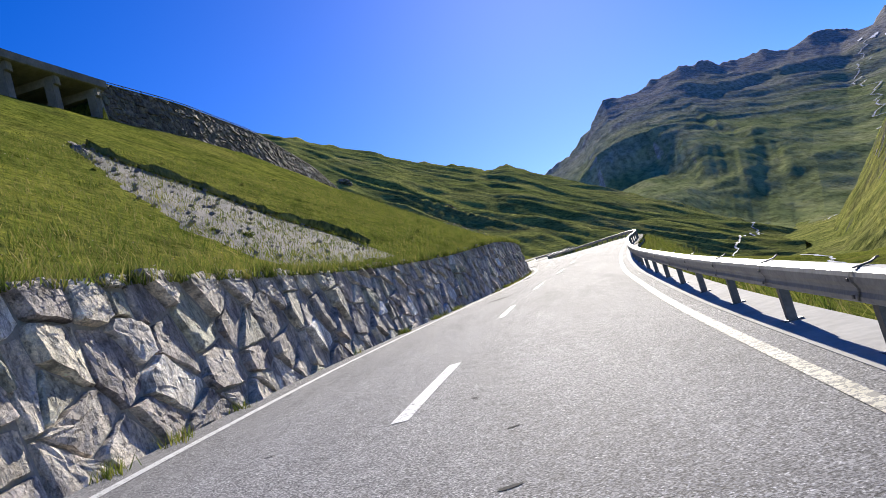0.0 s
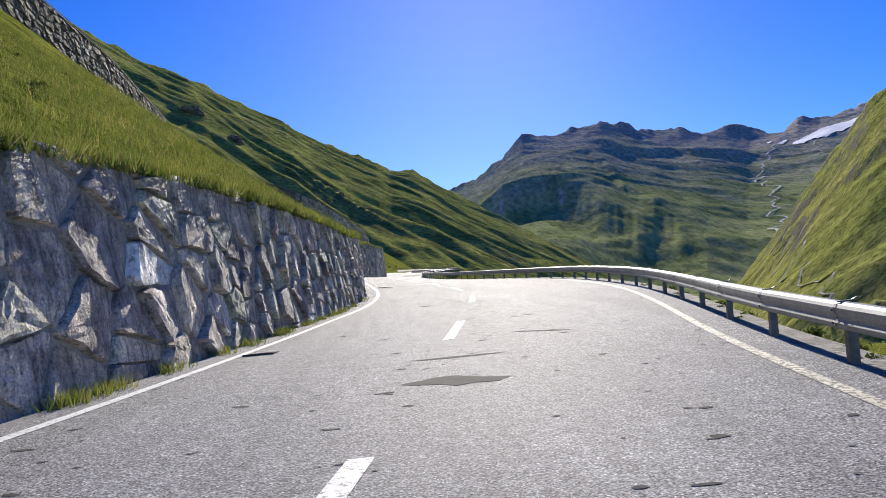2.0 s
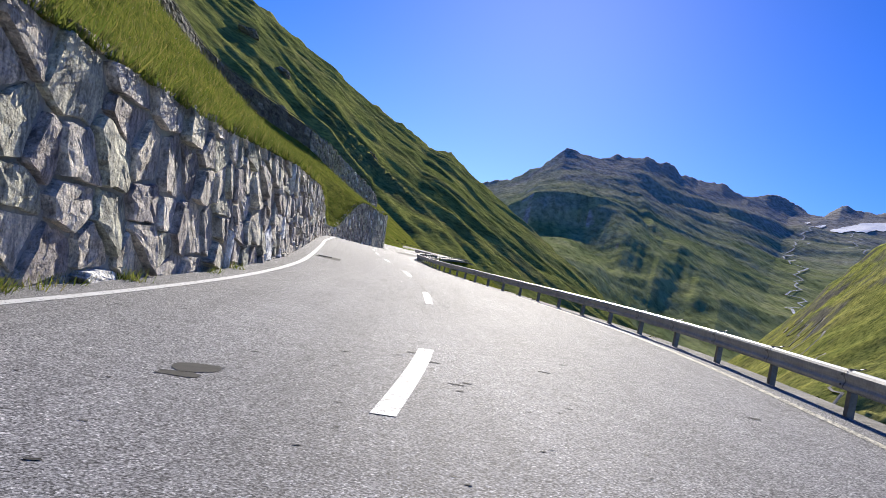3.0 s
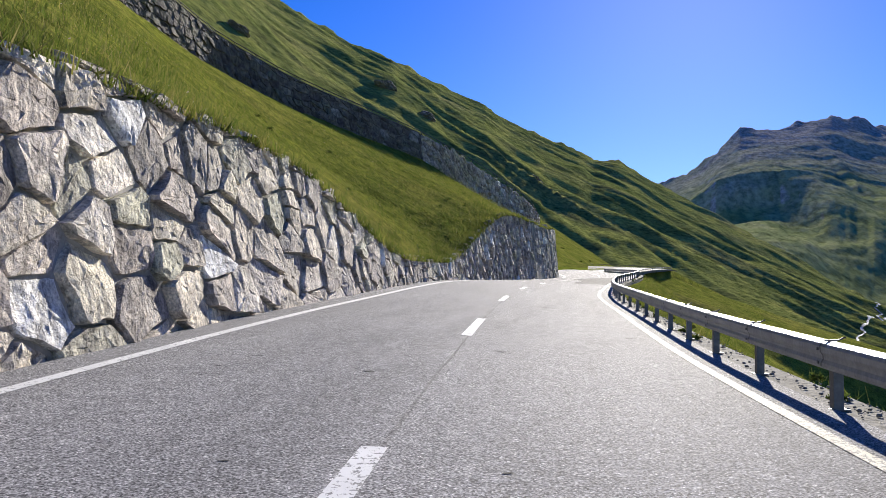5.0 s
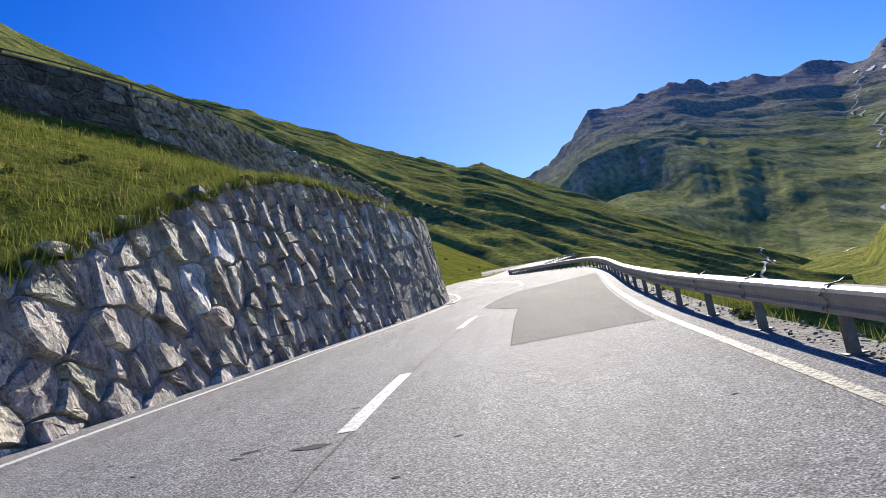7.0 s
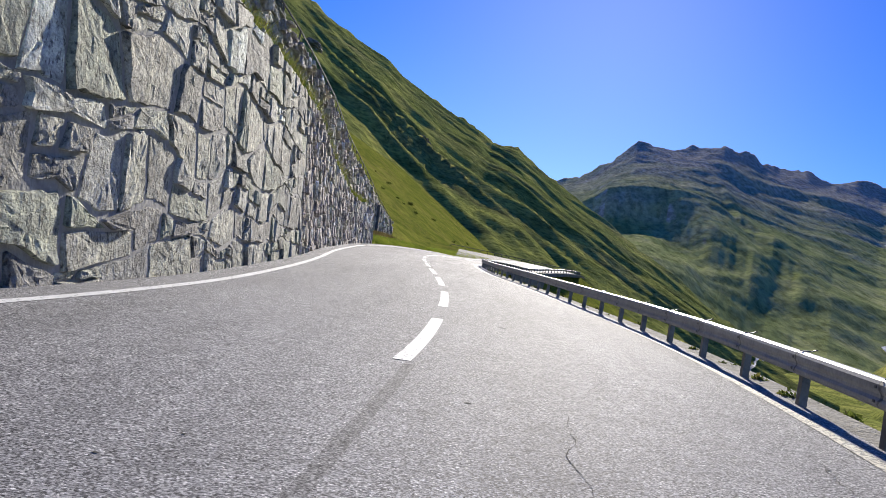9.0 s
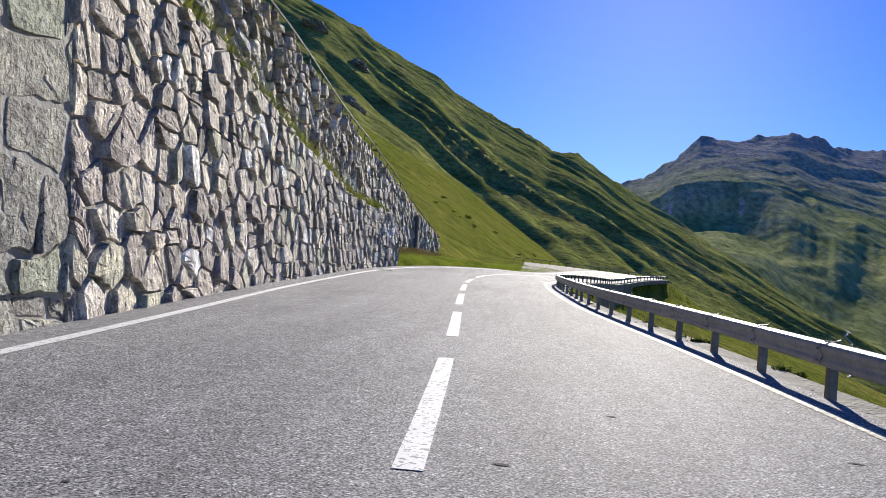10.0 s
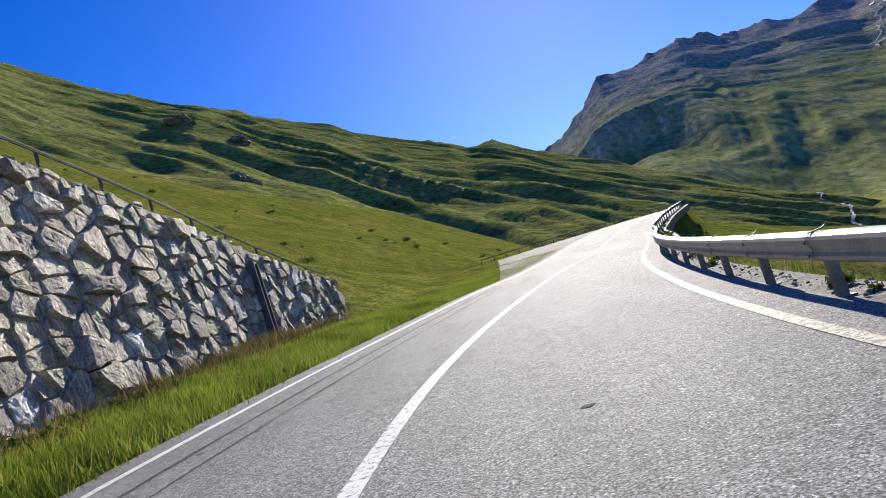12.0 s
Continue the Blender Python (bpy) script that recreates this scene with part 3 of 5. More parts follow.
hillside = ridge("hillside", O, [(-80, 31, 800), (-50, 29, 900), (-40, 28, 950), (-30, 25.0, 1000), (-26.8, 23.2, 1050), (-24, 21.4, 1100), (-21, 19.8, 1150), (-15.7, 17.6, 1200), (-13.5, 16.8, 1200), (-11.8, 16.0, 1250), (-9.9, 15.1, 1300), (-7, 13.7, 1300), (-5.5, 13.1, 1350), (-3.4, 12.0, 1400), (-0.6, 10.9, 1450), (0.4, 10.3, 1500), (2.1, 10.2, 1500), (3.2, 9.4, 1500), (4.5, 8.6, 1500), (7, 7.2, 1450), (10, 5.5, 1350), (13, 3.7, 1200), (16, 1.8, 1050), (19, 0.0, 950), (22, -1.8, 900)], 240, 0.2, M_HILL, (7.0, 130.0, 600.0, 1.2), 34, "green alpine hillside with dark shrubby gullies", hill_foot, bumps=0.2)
STEPS = [([(6, 0.5), (10, 0.49), (12, 0.48), (14, 0.38), (15.4, 0.31), (17.4, 0.24), (22, 0.18)], 0.075, 34.0), ([(13.5, 0.75), (15.1, 0.62), (16.5, 0.44), (17.7, 0.36), (19.5, 0.26), (22, 0.22)], 0.035, 10.0), ([(14, 0.82), (17, 0.75), (19.3, 0.73), (23.2, 0.68), (28, 0.7)], 0.03, 14.0)]
mountain = ridge("mountain", O, [(2, 7.4, 3500), (4.5, 8.5, 3400), (6.3, 9.2, 3300), (7.4, 10.1, 3300), (8.2, 10.5, 3200), (9.6, 12.0, 3200), (11.2, 11.8, 3250), (12.5, 12.0, 3300), (15, 12.5, 3400), (16.6, 12.0, 3500), (18.5, 11.4, 3600), (20, 11.5, 3700), (21.5, 11.1, 3800), (22.9, 11.3, 3900), (24.4, 10.9, 4000), (25.6, 10.4, 4000), (26.4, 10.5, 4000), (27.3, 11.4, 4000), (28.6, 10.9, 4000), (31.3, 11.4, 4000), (42, 12.5, 3900)], 220, 0.1, M_CRAG, (13.0, 430.0, 1300.0, 2.0), 76, "rugged mountain with rock crest above green slopes", lambda a: (800, -14), 1.2, 0.1, 3, STEPS)
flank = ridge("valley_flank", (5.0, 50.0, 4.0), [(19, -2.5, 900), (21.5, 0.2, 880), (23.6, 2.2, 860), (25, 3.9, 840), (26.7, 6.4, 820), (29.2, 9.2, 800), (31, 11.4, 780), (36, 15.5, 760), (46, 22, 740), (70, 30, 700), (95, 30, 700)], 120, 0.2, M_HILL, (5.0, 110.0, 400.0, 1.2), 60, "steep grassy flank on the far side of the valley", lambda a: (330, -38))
floor_pts = []
for r in np.linspace(240, 1150, 60):
    floor_pts.append([(5 + r * math.sin(radians(a)), 125 + r * math.cos(radians(a)), -22 + 0.045 * (r - 330) + 2.5 * fbm(r * math.sin(radians(a)), r * math.cos(radians(a)), 60)) for a in np.linspace(4, 100, 120)])
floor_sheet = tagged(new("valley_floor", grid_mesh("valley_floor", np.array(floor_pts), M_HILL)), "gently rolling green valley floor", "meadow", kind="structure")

# ---- road ----
def strip(name, xa, xb, ya, yb, lift, material, step=0.75, cols=2, thick=0.0):
    """A strip of surface on the road between two lines; with thick it has side faces."""
    n = max(2, int(round((yb - ya) / step)) + 1)
    yy = np.linspace(ya, yb, n)
    a, b = xa(yy), xb(yy)
    cs = [a + (b - a) * c / (cols - 1) for c in range(cols)]
    pts = np.stack([np.stack([x, yy, road_z(x, yy) + lift], -1) for x in cs], 1)
    if thick:
        lo0, lo1 = pts[:, :1].copy(), pts[:, -1:].copy()
        lo0[:, :, 2] -= thick
        lo1[:, :, 2] -= thick
        pts = np.concatenate([lo0, pts, lo1], 1)
    return grid_mesh(name, pts, material, smooth=False)


road = new("road", strip("road", lambda y: X_LEFT(y) - 0.62 - 0.0 * y, lambda y: X_RIGHT(y) + RAIL_OFF(y) + 0.02, -40, 344, 0.0, M_ASPH, 0.75, 7, 0.25))
tagged(road, "grey asphalt mountain road, weathered and patched", "road", kind="structure")
for nm, f, w, m_, lab in (("edge_line", X_LEFT, 0.16, M_EDGE, "white painted edge line on the wall side"), ("edge_line", X_RIGHT, 0.12, M_LINE_OLD, "worn raised white edge line on the valley side")):
    o = new(nm, strip("line", lambda y: f(y) - w / 2, lambda y: f(y) + w / 2, -38, 343, 0.005, m_))
    tagged(o, lab, "road marking", kind="structure")
k_dash = [(y0 - 4.0, y0) for y0 in np.arange(-24.1, 170, 11.9)] + [(y1 - 4.8, y1) for y1 in (193, 200.3, 207.6, 214.8, 222, 229, 236)]
for y0, y1 in k_dash:
    o = new("centre_dash", strip("dash", lambda y: X_MID(y) - 0.085, lambda y: X_MID(y) + 0.085, y0, y1, 0.005, M_LINE))
    tagged(o, "white painted centre dash, cracked", "road marking", "centre dashes", "structure")
o = new("centre_line", strip("line", lambda y: X_MID(y) - 0.085, lambda y: X_MID(y) + 0.085, 238.2, 343, 0.005, M_LINE))
tagged(o, "solid white centre line", "road marking", kind="structure")
ledge = new("kerb_ledge", strip("ledge", lambda y: X_RIGHT(y) + RAIL_OFF(y) - 0.2, lambda y: X_RIGHT(y) + RAIL_OFF(y) + 0.4, -40, 47, 0.006, M_CONC, 0.75, 3, 0.4))
tagged(ledge, "pale concrete ledge under the guard rail posts", "kerb", kind="structure")
verge = new("verge", strip("verge", lambda y: X_RIGHT(y) + RAIL_OFF(y) + 0.02, lambda y: X_RIGHT(y) + RAIL_OFF(y) + 0.45, 47, 329, -0.015, M_LEDGE, 0.75, 4, 0.4))
tagged(verge, "crumbling pale concrete and gravel strip behind the guard rail", "verge", kind="structure")
gutter = new("gutter", strip("gutter", lambda y: X_LEFT(y) - 0.95, lambda y: X_LEFT(y) - 0.60, -40, 240, -0.02, M_GRAVEL, 0.75, 3, 0.2))
tagged(gutter, "gritty strip between road edge and wall foot", "gutter", kind="structure")


# ---- stone walls ----
def cut(poly, p, q):
    """The part of a polygon that lies nearer to p than to q."""
    mx, my = (p[0] + q[0]) / 2, (p[1] + q[1]) / 2
    nx, ny = q[0] - p[0], q[1] - p[1]
    side = [(x - mx) * nx + (y - my) * ny for x, y in poly]
    out = []
    for k in range(len(poly)):
        a, b, da, db = poly[k - 1], poly[k], side[k - 1], side[k]
        if (da <= 0) != (db <= 0):
            f = da / (da - db)
            out.append((a[0] + (b[0] - a[0]) * f, a[1] + (b[1] - a[1]) * f))
        if db <= 0:
            out.append(b)
    return out


def blocks(length, height_at, size, rng, tall, shear, loose):
    """Rough blocks fitted to one another like rubble masonry: polygons in (along, up) that fill a wall."""
    hmax = max(height_at(s) for s in np.linspace(0, length, 60)) + size
    seeds, v = [], -size * tall * 0.3
    while v < hmax:
        u = -size * rng.random()
        row = size * tall * rng.uniform(0.6, 1.35)
        while u < length + size * 2:
            w = size * rng.choice((0.3, 0.45, 0.7, 0.9, 1.1, 1.35, 1.7))
            p = (u + w / 2, v + row / 2 + rng.uniform(-loose, loose) * row)
            if rng.random() < 0.3:
                seeds += [(p[0], p[1] - 0.24 * row), (p[0] + rng.uniform(-0.1, 0.1) * w, p[1] + 0.27 * row)]
            else:
                seeds.append(p)
            u += w
        v += row
    flat = np.array((1.25 * tall, 1.0))
    pts = np.array(seeds) * flat
    out = []
    R = size * tall * 2.2
    for p in pts:
        near = pts[(np.abs(pts[:, 0] - p[0]) < 2 * R) & (np.abs(pts[:, 1] - p[1]) < 2 * R)]
        near = near[np.argsort(((near - p) ** 2).sum(1))][1:22]
        poly = [(p[0] - R, p[1] - R), (p[0] + R, p[1] - R), (p[0] + R, p[1] + R), (p[0] - R, p[1] + R)]
        for q in near:
            poly = cut(poly, p, q)
        poly = [(x / flat[0], y) for x, y in poly]
        q = [(x - shear * y, y) for x, y in poly]
        sx = min(max(sum(t[0] for t in q) / max(1, len(q)), 0.0), length)
        top = height_at(sx) + rng.uniform(-0.1, 0.07)
        q = np.array([(min(max(x, 0.0), length), min(max(z, 0.0), top)) for x, z in q])
        if len(q) > 2 and np.ptp(q[:, 0]) > 0.1 and np.ptp(q[:, 1]) > 0.09:
            out.append(q)
    return out


def courses(length, height_at, size, rng, flat, wave, slant, split):
    """Squared blocks in slightly wavy courses: polygons in (along, up), some split into smaller stones."""
    hmax = max(height_at(s) for s in np.linspace(0, length, 60))
    lines, v = [], 0.0
    while v < hmax + size * flat:
        lines.append((v, rng.uniform(0, 90)))
        v += size * flat * rng.uniform(0.6, 1.4)
    lines.append((v, 3.0))

    def bed(k, s):
        return lines[k][0] + (wave * size * flat * noise.noise(Vector((s / size * 0.7, lines[k][1], 1.5))) if k else 0.0)

    quads = []
    for k in range(len(lines) - 1):
        rh = lines[k + 1][0] - lines[k][0]
        s, lean0 = -size * rng.random(), rng.uniform(-slant, slant) * rh
        while s < length:
            w = size * rng.choice((0.4, 0.65, 0.85, 1.0, 1.2, 1.6))
            lean1 = rng.uniform(-slant, slant) * rh
            bl, br, tr, tl = s - lean0, s + w - lean1, s + w + lean1, s + lean0
            foot_m, head_m = (bl + br) / 2, (tl + tr) / 2
            whole = [(bl, bed(k, bl)), (foot_m, bed(k, foot_m)), (br, bed(k, br)), (tr, bed(k + 1, tr)), (head_m, bed(k + 1, head_m)), (tl, bed(k + 1, tl))]
            if rng.random() < split:
                f, g, e = rng.uniform(0.3, 0.7), rng.uniform(0.3, 0.7), rng.uniform(0.35, 0.65)
                a = tuple(p + (q - p) * f for p, q in zip(whole[0], whole[5]))
                c = tuple(p + (q - p) * g for p, q in zip(whole[2], whole[3]))
                m0 = tuple(p + (q - p) * e for p, q in zip(a, c))
                quads += [whole[:3] + [c, m0, a], [a, m0, whole[4], whole[5]], [m0, c, whole[3], whole[4]]]
            else:
                quads.append(whole)
            s, lean0 = s + w, lean1
    out = []
    for q in quads:
        sx = min(max(sum(p[0] for p in q) / len(q), 0.0), length)
        top = height_at(sx) + rng.uniform(-0.1, 0.07)
        p = np.array([(min(max(x, 0.0), length), min(max(z, 0.0), top)) for x, z in q])
        if np.ptp(p[:, 0]) > 0.1 and np.ptp(p[:, 1]) > 0.09:
            out.append(p)
    return out


def stone_mesh(poly, frame_at, rng, proud, joint, lean=0.0, floor_d=0.0, turn=1.0):
    """One split block: blunt corners, a face broken into a few flat facets, sides that run back into the wall."""
    ring = []
    n = len(poly)
    for k in range(n):
        a, b = poly[k], poly[(k + 1) % n]
        L = np.hypot(*(b - a))
        if L < 0.07:
            ring.append((a + b) / 2)
            continue
        for f in ((0.06, 0.28, 0.5, 0.72, 0.94) if L > 0.7 else (0.08, 0.5, 0.92) if L > 0.35 else (0.12, 0.88)):
            ring.append(a + (b - a) * f)
    ring = np.array(ring)
    c = ring.mean(0)
    r = np.hypot(*(ring - c).T)
    if r.mean() < 0.06:
        return None
    shrink = np.clip(1 - joint / np.maximum(r, 0.05), 0.3, 1)
    jit = 1 + np.array([rng.uniform(-0.1, 0.035) for _ in ring])
    outer = c + (ring - c) * (shrink * jit)[:, None]
    tilt = (turn * rng.uniform(-0.13, 0.13) - lean, turn * rng.uniform(-0.3, 0.08))
    size = r.mean()
    breaks = []
    for _ in range(2):
        a = rng.uniform(0, 2 * math.pi)
        breaks.append((math.cos(a), math.sin(a), rng.uniform(0.15, 0.9) * size, turn * rng.uniform(0.05, 0.26)))
    m = len(ring)
    verts, faces = [], []
    layers = [(1.0, -0.3), (1.0, 0.55), (0.96, 0.97), (0.7, 1.0), (0.36, 1.0)]
    for f, d in layers:
        for s, v in c + (outer - c) * f:
            dd = proud * d
            if d > 0:
                u, w = s - c[0], v - c[1]
                dd += (u * tilt[0] + w * tilt[1] - sum(k * max(0.0, bx * u + by * w - o) for bx, by, o, k in breaks)) * min(d, 1.0)
                dd += rng.uniform(-0.022, 0.022) * turn
                dd = max(dd, floor_d + (0.004 if f > 0.98 else 0.012))
            verts.append(frame_at(s, max(v, 0.0), dd))
    for L in range(len(layers) - 1):
        for k in range(m):
            k2 = (k + 1) % m
            faces.append((L * m + k, L * m + k2, (L + 1) * m + k2, (L + 1) * m + k))
    o = (len(layers) - 1) * m
    faces.append(tuple(o + k for k in range(m)))
    return verts, faces


def stone_wall(label, ya, yb, line, base, height, size, batter, seed, singles=True, proud=0.095, thick=0.5, base_drop=0.15, stone=None, coursed=False, lean=0.0, turn=1.0, knobs=0.0):
    """A masonry retaining wall along y from ya to yb; line: x of its foot, base: z of its foot."""
    stone = stone or M_STONE
    rng = random.Random(seed)
    yy = np.linspace(ya, yb, max(3, int((yb - ya) / 0.5)))
    seg = np.hypot(np.diff(yy), np.diff(line(yy)))
    arc = np.concatenate([[0], np.cumsum(seg)])
    length = float(arc[-1])

    def frame_at(s, v, d):
        y = float(np.interp(s, arc, yy))
        x = float(line(y))
        dx = float(line(y + 0.3) - line(y - 0.3)) / 0.6
        k = 1 / math.hypot(1, dx)
        return (x - batter * v + d * k, y - d * dx * k, float(base(y)) - base_drop + v)

    hh = lambda s: float(height(np.interp(s, arc, yy))) + base_drop
    wall = new("retaining_wall")
    tagged(wall, label, "stone wall", "roadside walls")
    bed_d = 0.035 if coursed else -0.005
    back = []
    for y in yy:
        h = float(height(y)) + base_drop
        s = float(np.interp(y, yy, arc))
        back.append([frame_at(s, 0, -0.6), frame_at(s, 0, bed_d), frame_at(s, h * 0.5, bed_d), frame_at(s, h - 0.06, bed_d), frame_at(s, h - 0.08, -thick), frame_at(s, 0, -0.6)])
    # the upper wall's mortar is darkened too, to go with its painted shade
    bed = grid_mesh("mortar", np.array(back), M_CONC_DARK if stone is M_STONE_SHADE else M_MORTAR, False)
    part("mortar", bed, wall, "rough grey mortar bed")
    for sec in (back[0], back[-1]):
        part("wall_end", mesh_from("wall_end", sec[:5], [(0, 1, 2, 3, 4)], M_MORTAR), wall)
    joined_v, joined_f = [], []
    n = 0
    for poly in (courses(length, hh, size, rng, 0.66, 0.6, 0.2, 0.34) if coursed else blocks(length, hh, size, rng, 0.54, 0.12, 0.3)):
        st = stone_mesh(poly, frame_at, rng, proud * (rng.uniform(2.2, 3.2) if rng.random() < knobs else rng.choice((0.5, 0.7, 0.9, 1.0, 1.2, 1.5))), rng.uniform(0.02, 0.06) if coursed else rng.uniform(0.008, 0.035), lean, max(bed_d, 0.0), 0.45 if coursed else turn)
        if st is None:
            continue
        if singles and n < 300:
            ob = part("stone", mesh_from("stone", st[0], st[1], stone), wall)
        else:
            o = len(joined_v)
            joined_v += st[0]
            joined_f += [tuple(i + o for i in f) for f in st[1]]
        n += 1
    if joined_v:
        part("stonework", mesh_from("stonework", joined_v, joined_f, stone), wall)["kind"] = "stuff"
    return wall, n


foot = lambda y: X_LEFT(y) - SET
footz = lambda y: road_z(X_LEFT(y) - SET, y)

# ---- guard rails ----
def rail_section():
    """Profile of the beam, outwards to the road and up: a broad sunlit top flange, a fluted face, a rolled foot."""
    return [(-0.065, 0.128), (-0.05, 0.15), (0.02, 0.152), (0.062, 0.128), (0.075, 0.09), (0.072, 0.03), (0.058, -0.01), (0.058, -0.045), (0.07, -0.085), (0.066, -0.125), (0.04, -0.15), (0.0, -0.152)]


def beam_mesh():
    prof = rail_section()
    v, f = [], []
    n = len(prof)
    for x in (-0.5, 0.5):
        v += [(x, -p[0], p[1]) for p in prof] + [(x, -p[0] + 0.008, p[1] - 0.008) for p in prof]
    for k in range(n - 1):
        f.append((k, k + 1, 2 * n + k + 1, 2 * n + k))
        f.append((n + k + 1, n + k, 3 * n + k, 3 * n + k + 1))
    for a in (0, n - 1):
        f.append((a, 2 * n + a, 3 * n + a, n + a))
    me = mesh_from("beam", v, f, M_STEEL)
    return me


def post_mesh():
    """A C-section post."""
    v, f = [], []
    for cx, cy, sx, sy in ((0, -0.035, 0.10, 0.012), (-0.047, 0.0, 0.008, 0.08), (0.047, 0.0, 0.008, 0.08)):
        b, q = box(cx, cy, 0.25, sx, sy, 0.54)
        f += [tuple(i + len(v) for i in k) for k in q]
        v += b
    return mesh_from("post", v, f, M_POST)


def clamp_mesh():
    """The dark overlap seam of two beams: a wavy lapped edge down the face, with bolts."""
    v, f = [], []
    prof = rail_section()
    n = len(prof)
    wob = [0.05, 0.045, 0.02, 0.0, -0.006, 0.004, 0.026, 0.034, 0.02, 0.0, -0.01, 0.0]
    for s in (-0.017, 0.017):
        v += [(s + w, -p[0] - 0.006, p[1] + 0.004) for p, w in zip(prof, wob)]
    f += [(k, k + 1, n + k + 1, n + k) for k in range(n - 1)]
    for cx, cy, cz, sx, sy, sz in ((-0.07, -0.078, 0.06, 0.03, 0.012, 0.03), (-0.07, -0.074, -0.09, 0.03, 0.012, 0.03)):
        b, q = box(cx, cy, cz, sx, sy, sz)
        f += [tuple(i + len(v) for i in k) for k in q]
        v += b
    return mesh_from("seam", v, f, M_POST)


def lip_mesh():
    """A bent steel lug that laps over the top flange and stands up behind it."""
    way = [(0.02, -0.055, 0.158), (0.045, 0.0, 0.165), (0.07, 0.05, 0.175), (0.09, 0.07, 0.196), (0.12, 0.075, 0.208), (0.14, 0.077, 0.206)]
    v, f = [], []
    for x, y, z in way:
        v += [(x - 0.01, y, z - 0.008), (x + 0.01, y, z - 0.008), (x + 0.01, y, z + 0.008), (x - 0.01, y, z + 0.008)]
    for k in range(len(way) - 1):
        f += [(4 * k + j, 4 * k + (j + 1) % 4, 4 * k + 4 + (j + 1) % 4, 4 * k + 4 + j) for j in range(4)]
    f += [(0, 3, 2, 1), tuple(4 * len(way) - 4 + j for j in range(4))]
    return mesh_from("lip", v, f, M_POST)


PLATE = mesh_from("base_plate", *box(0, 0, 0.004, 0.17, 0.17, 0.014), M_POST)
BEAM, POST, SEAM, LIP = beam_mesh(), post_mesh(), clamp_mesh(), lip_mesh()
SLIM_POST = POST.copy()
SLIM_POST.materials.clear()
SLIM_POST.materials.append(M_RAIL_OLD)
THIN = BEAM.copy()
THIN.materials.clear()
THIN.materials.append(M_RAIL_OLD)


def guard_rail(label, ys_, line, z_at, rail_h=0.45, flip=False, slim=False):
    rail = new("guard_rail")
    tagged(rail, label, "guard rail", "guard rails")
    pts = [Vector((float(line(y)), y, float(z_at(float(line(y)), y)))) for y in ys_]
    for a, b in zip(pts, pts[1:]):
        d = b - a
        yaw, tilt = math.atan2(d.y, d.x), math.asin(d.z / d.length)
        m = Matrix.Translation((a + b) / 2 + Vector((0, 0, rail_h))) @ Euler((0, -tilt, yaw + (math.pi if flip else 0))).to_matrix().to_4x4()
        if flip:
            m = Matrix.Translation((a + b) / 2 + Vector((0, 0, rail_h))) @ Euler((0, tilt, yaw + math.pi)).to_matrix().to_4x4()
        side = m.to_3x3() @ Vector((0, -1, 0))
        part("beam", THIN if slim else BEAM, rail, m=m @ Matrix.Diagonal((d.length, 0.35 if slim else 1, 0.26 if slim else 0.76, 1)))
        p = Matrix.Translation(a + Vector((0, 0, 0))) @ Euler((0, 0, yaw + (math.pi if flip else 0))).to_matrix().to_4x4() @ Matrix.Translation((0, 0.05, 0))
        post = part("post", SLIM_POST if slim else POST, rail, m=p @ Matrix.Diagonal((0.7, 0.7, 0.62, 1)) if slim else p)
        if slim:
            continue
        part("base_plate", PLATE, post)
        joint = part("seam", SEAM, rail, m=Matrix.Translation(a + Vector((0, 0, rail_h))) @ m.to_3x3().to_4x4() @ Matrix.Diagonal((1, 1, 0.76, 1)))
        part("lip", LIP, joint)
    return rail


def spaced(ya, yb, step):
    return list(np.arange(ya, yb, step))


on_verge = lambda x, y: road_z(X_RIGHT(y), y) - 0.02 - 0.06 * np.clip((y - 240) / 10, 0, 1)
guard_rail("galvanised steel guard rail along the valley edge of the road", spaced(-28.3, 62, 2.42) + spaced(63.7, 181, 2.4) + spaced(181.31, 225, 1.97) + spaced(226.3, 332, 2.15), lambda y: X_RIGHT(y) + RAIL_OFF(y), on_verge, flip=True)
# rail on the upper road
guard_rail("steel guard rail on top of the upper retaining wall", spaced(20, 274, 2.6), lambda y: X_UP(y) - 0.05 + 0.16 * np.clip((y - 190) / 20, 0, 1), lambda x, y: Z_UP(y) + 0.02, 0.3, slim=True)
# barrier on the outer left of the bend ahead
far_line = tab([(300, -4.1), (309, 4.6), (333, 27.9), (345, 39.5)], 1.0)
guard_rail("steel guard rail on the outer edge of the climbing bend", spaced(309, 333, 1.2), far_line, lambda x, y: road_z(x, y) + 0.0, slim=True)


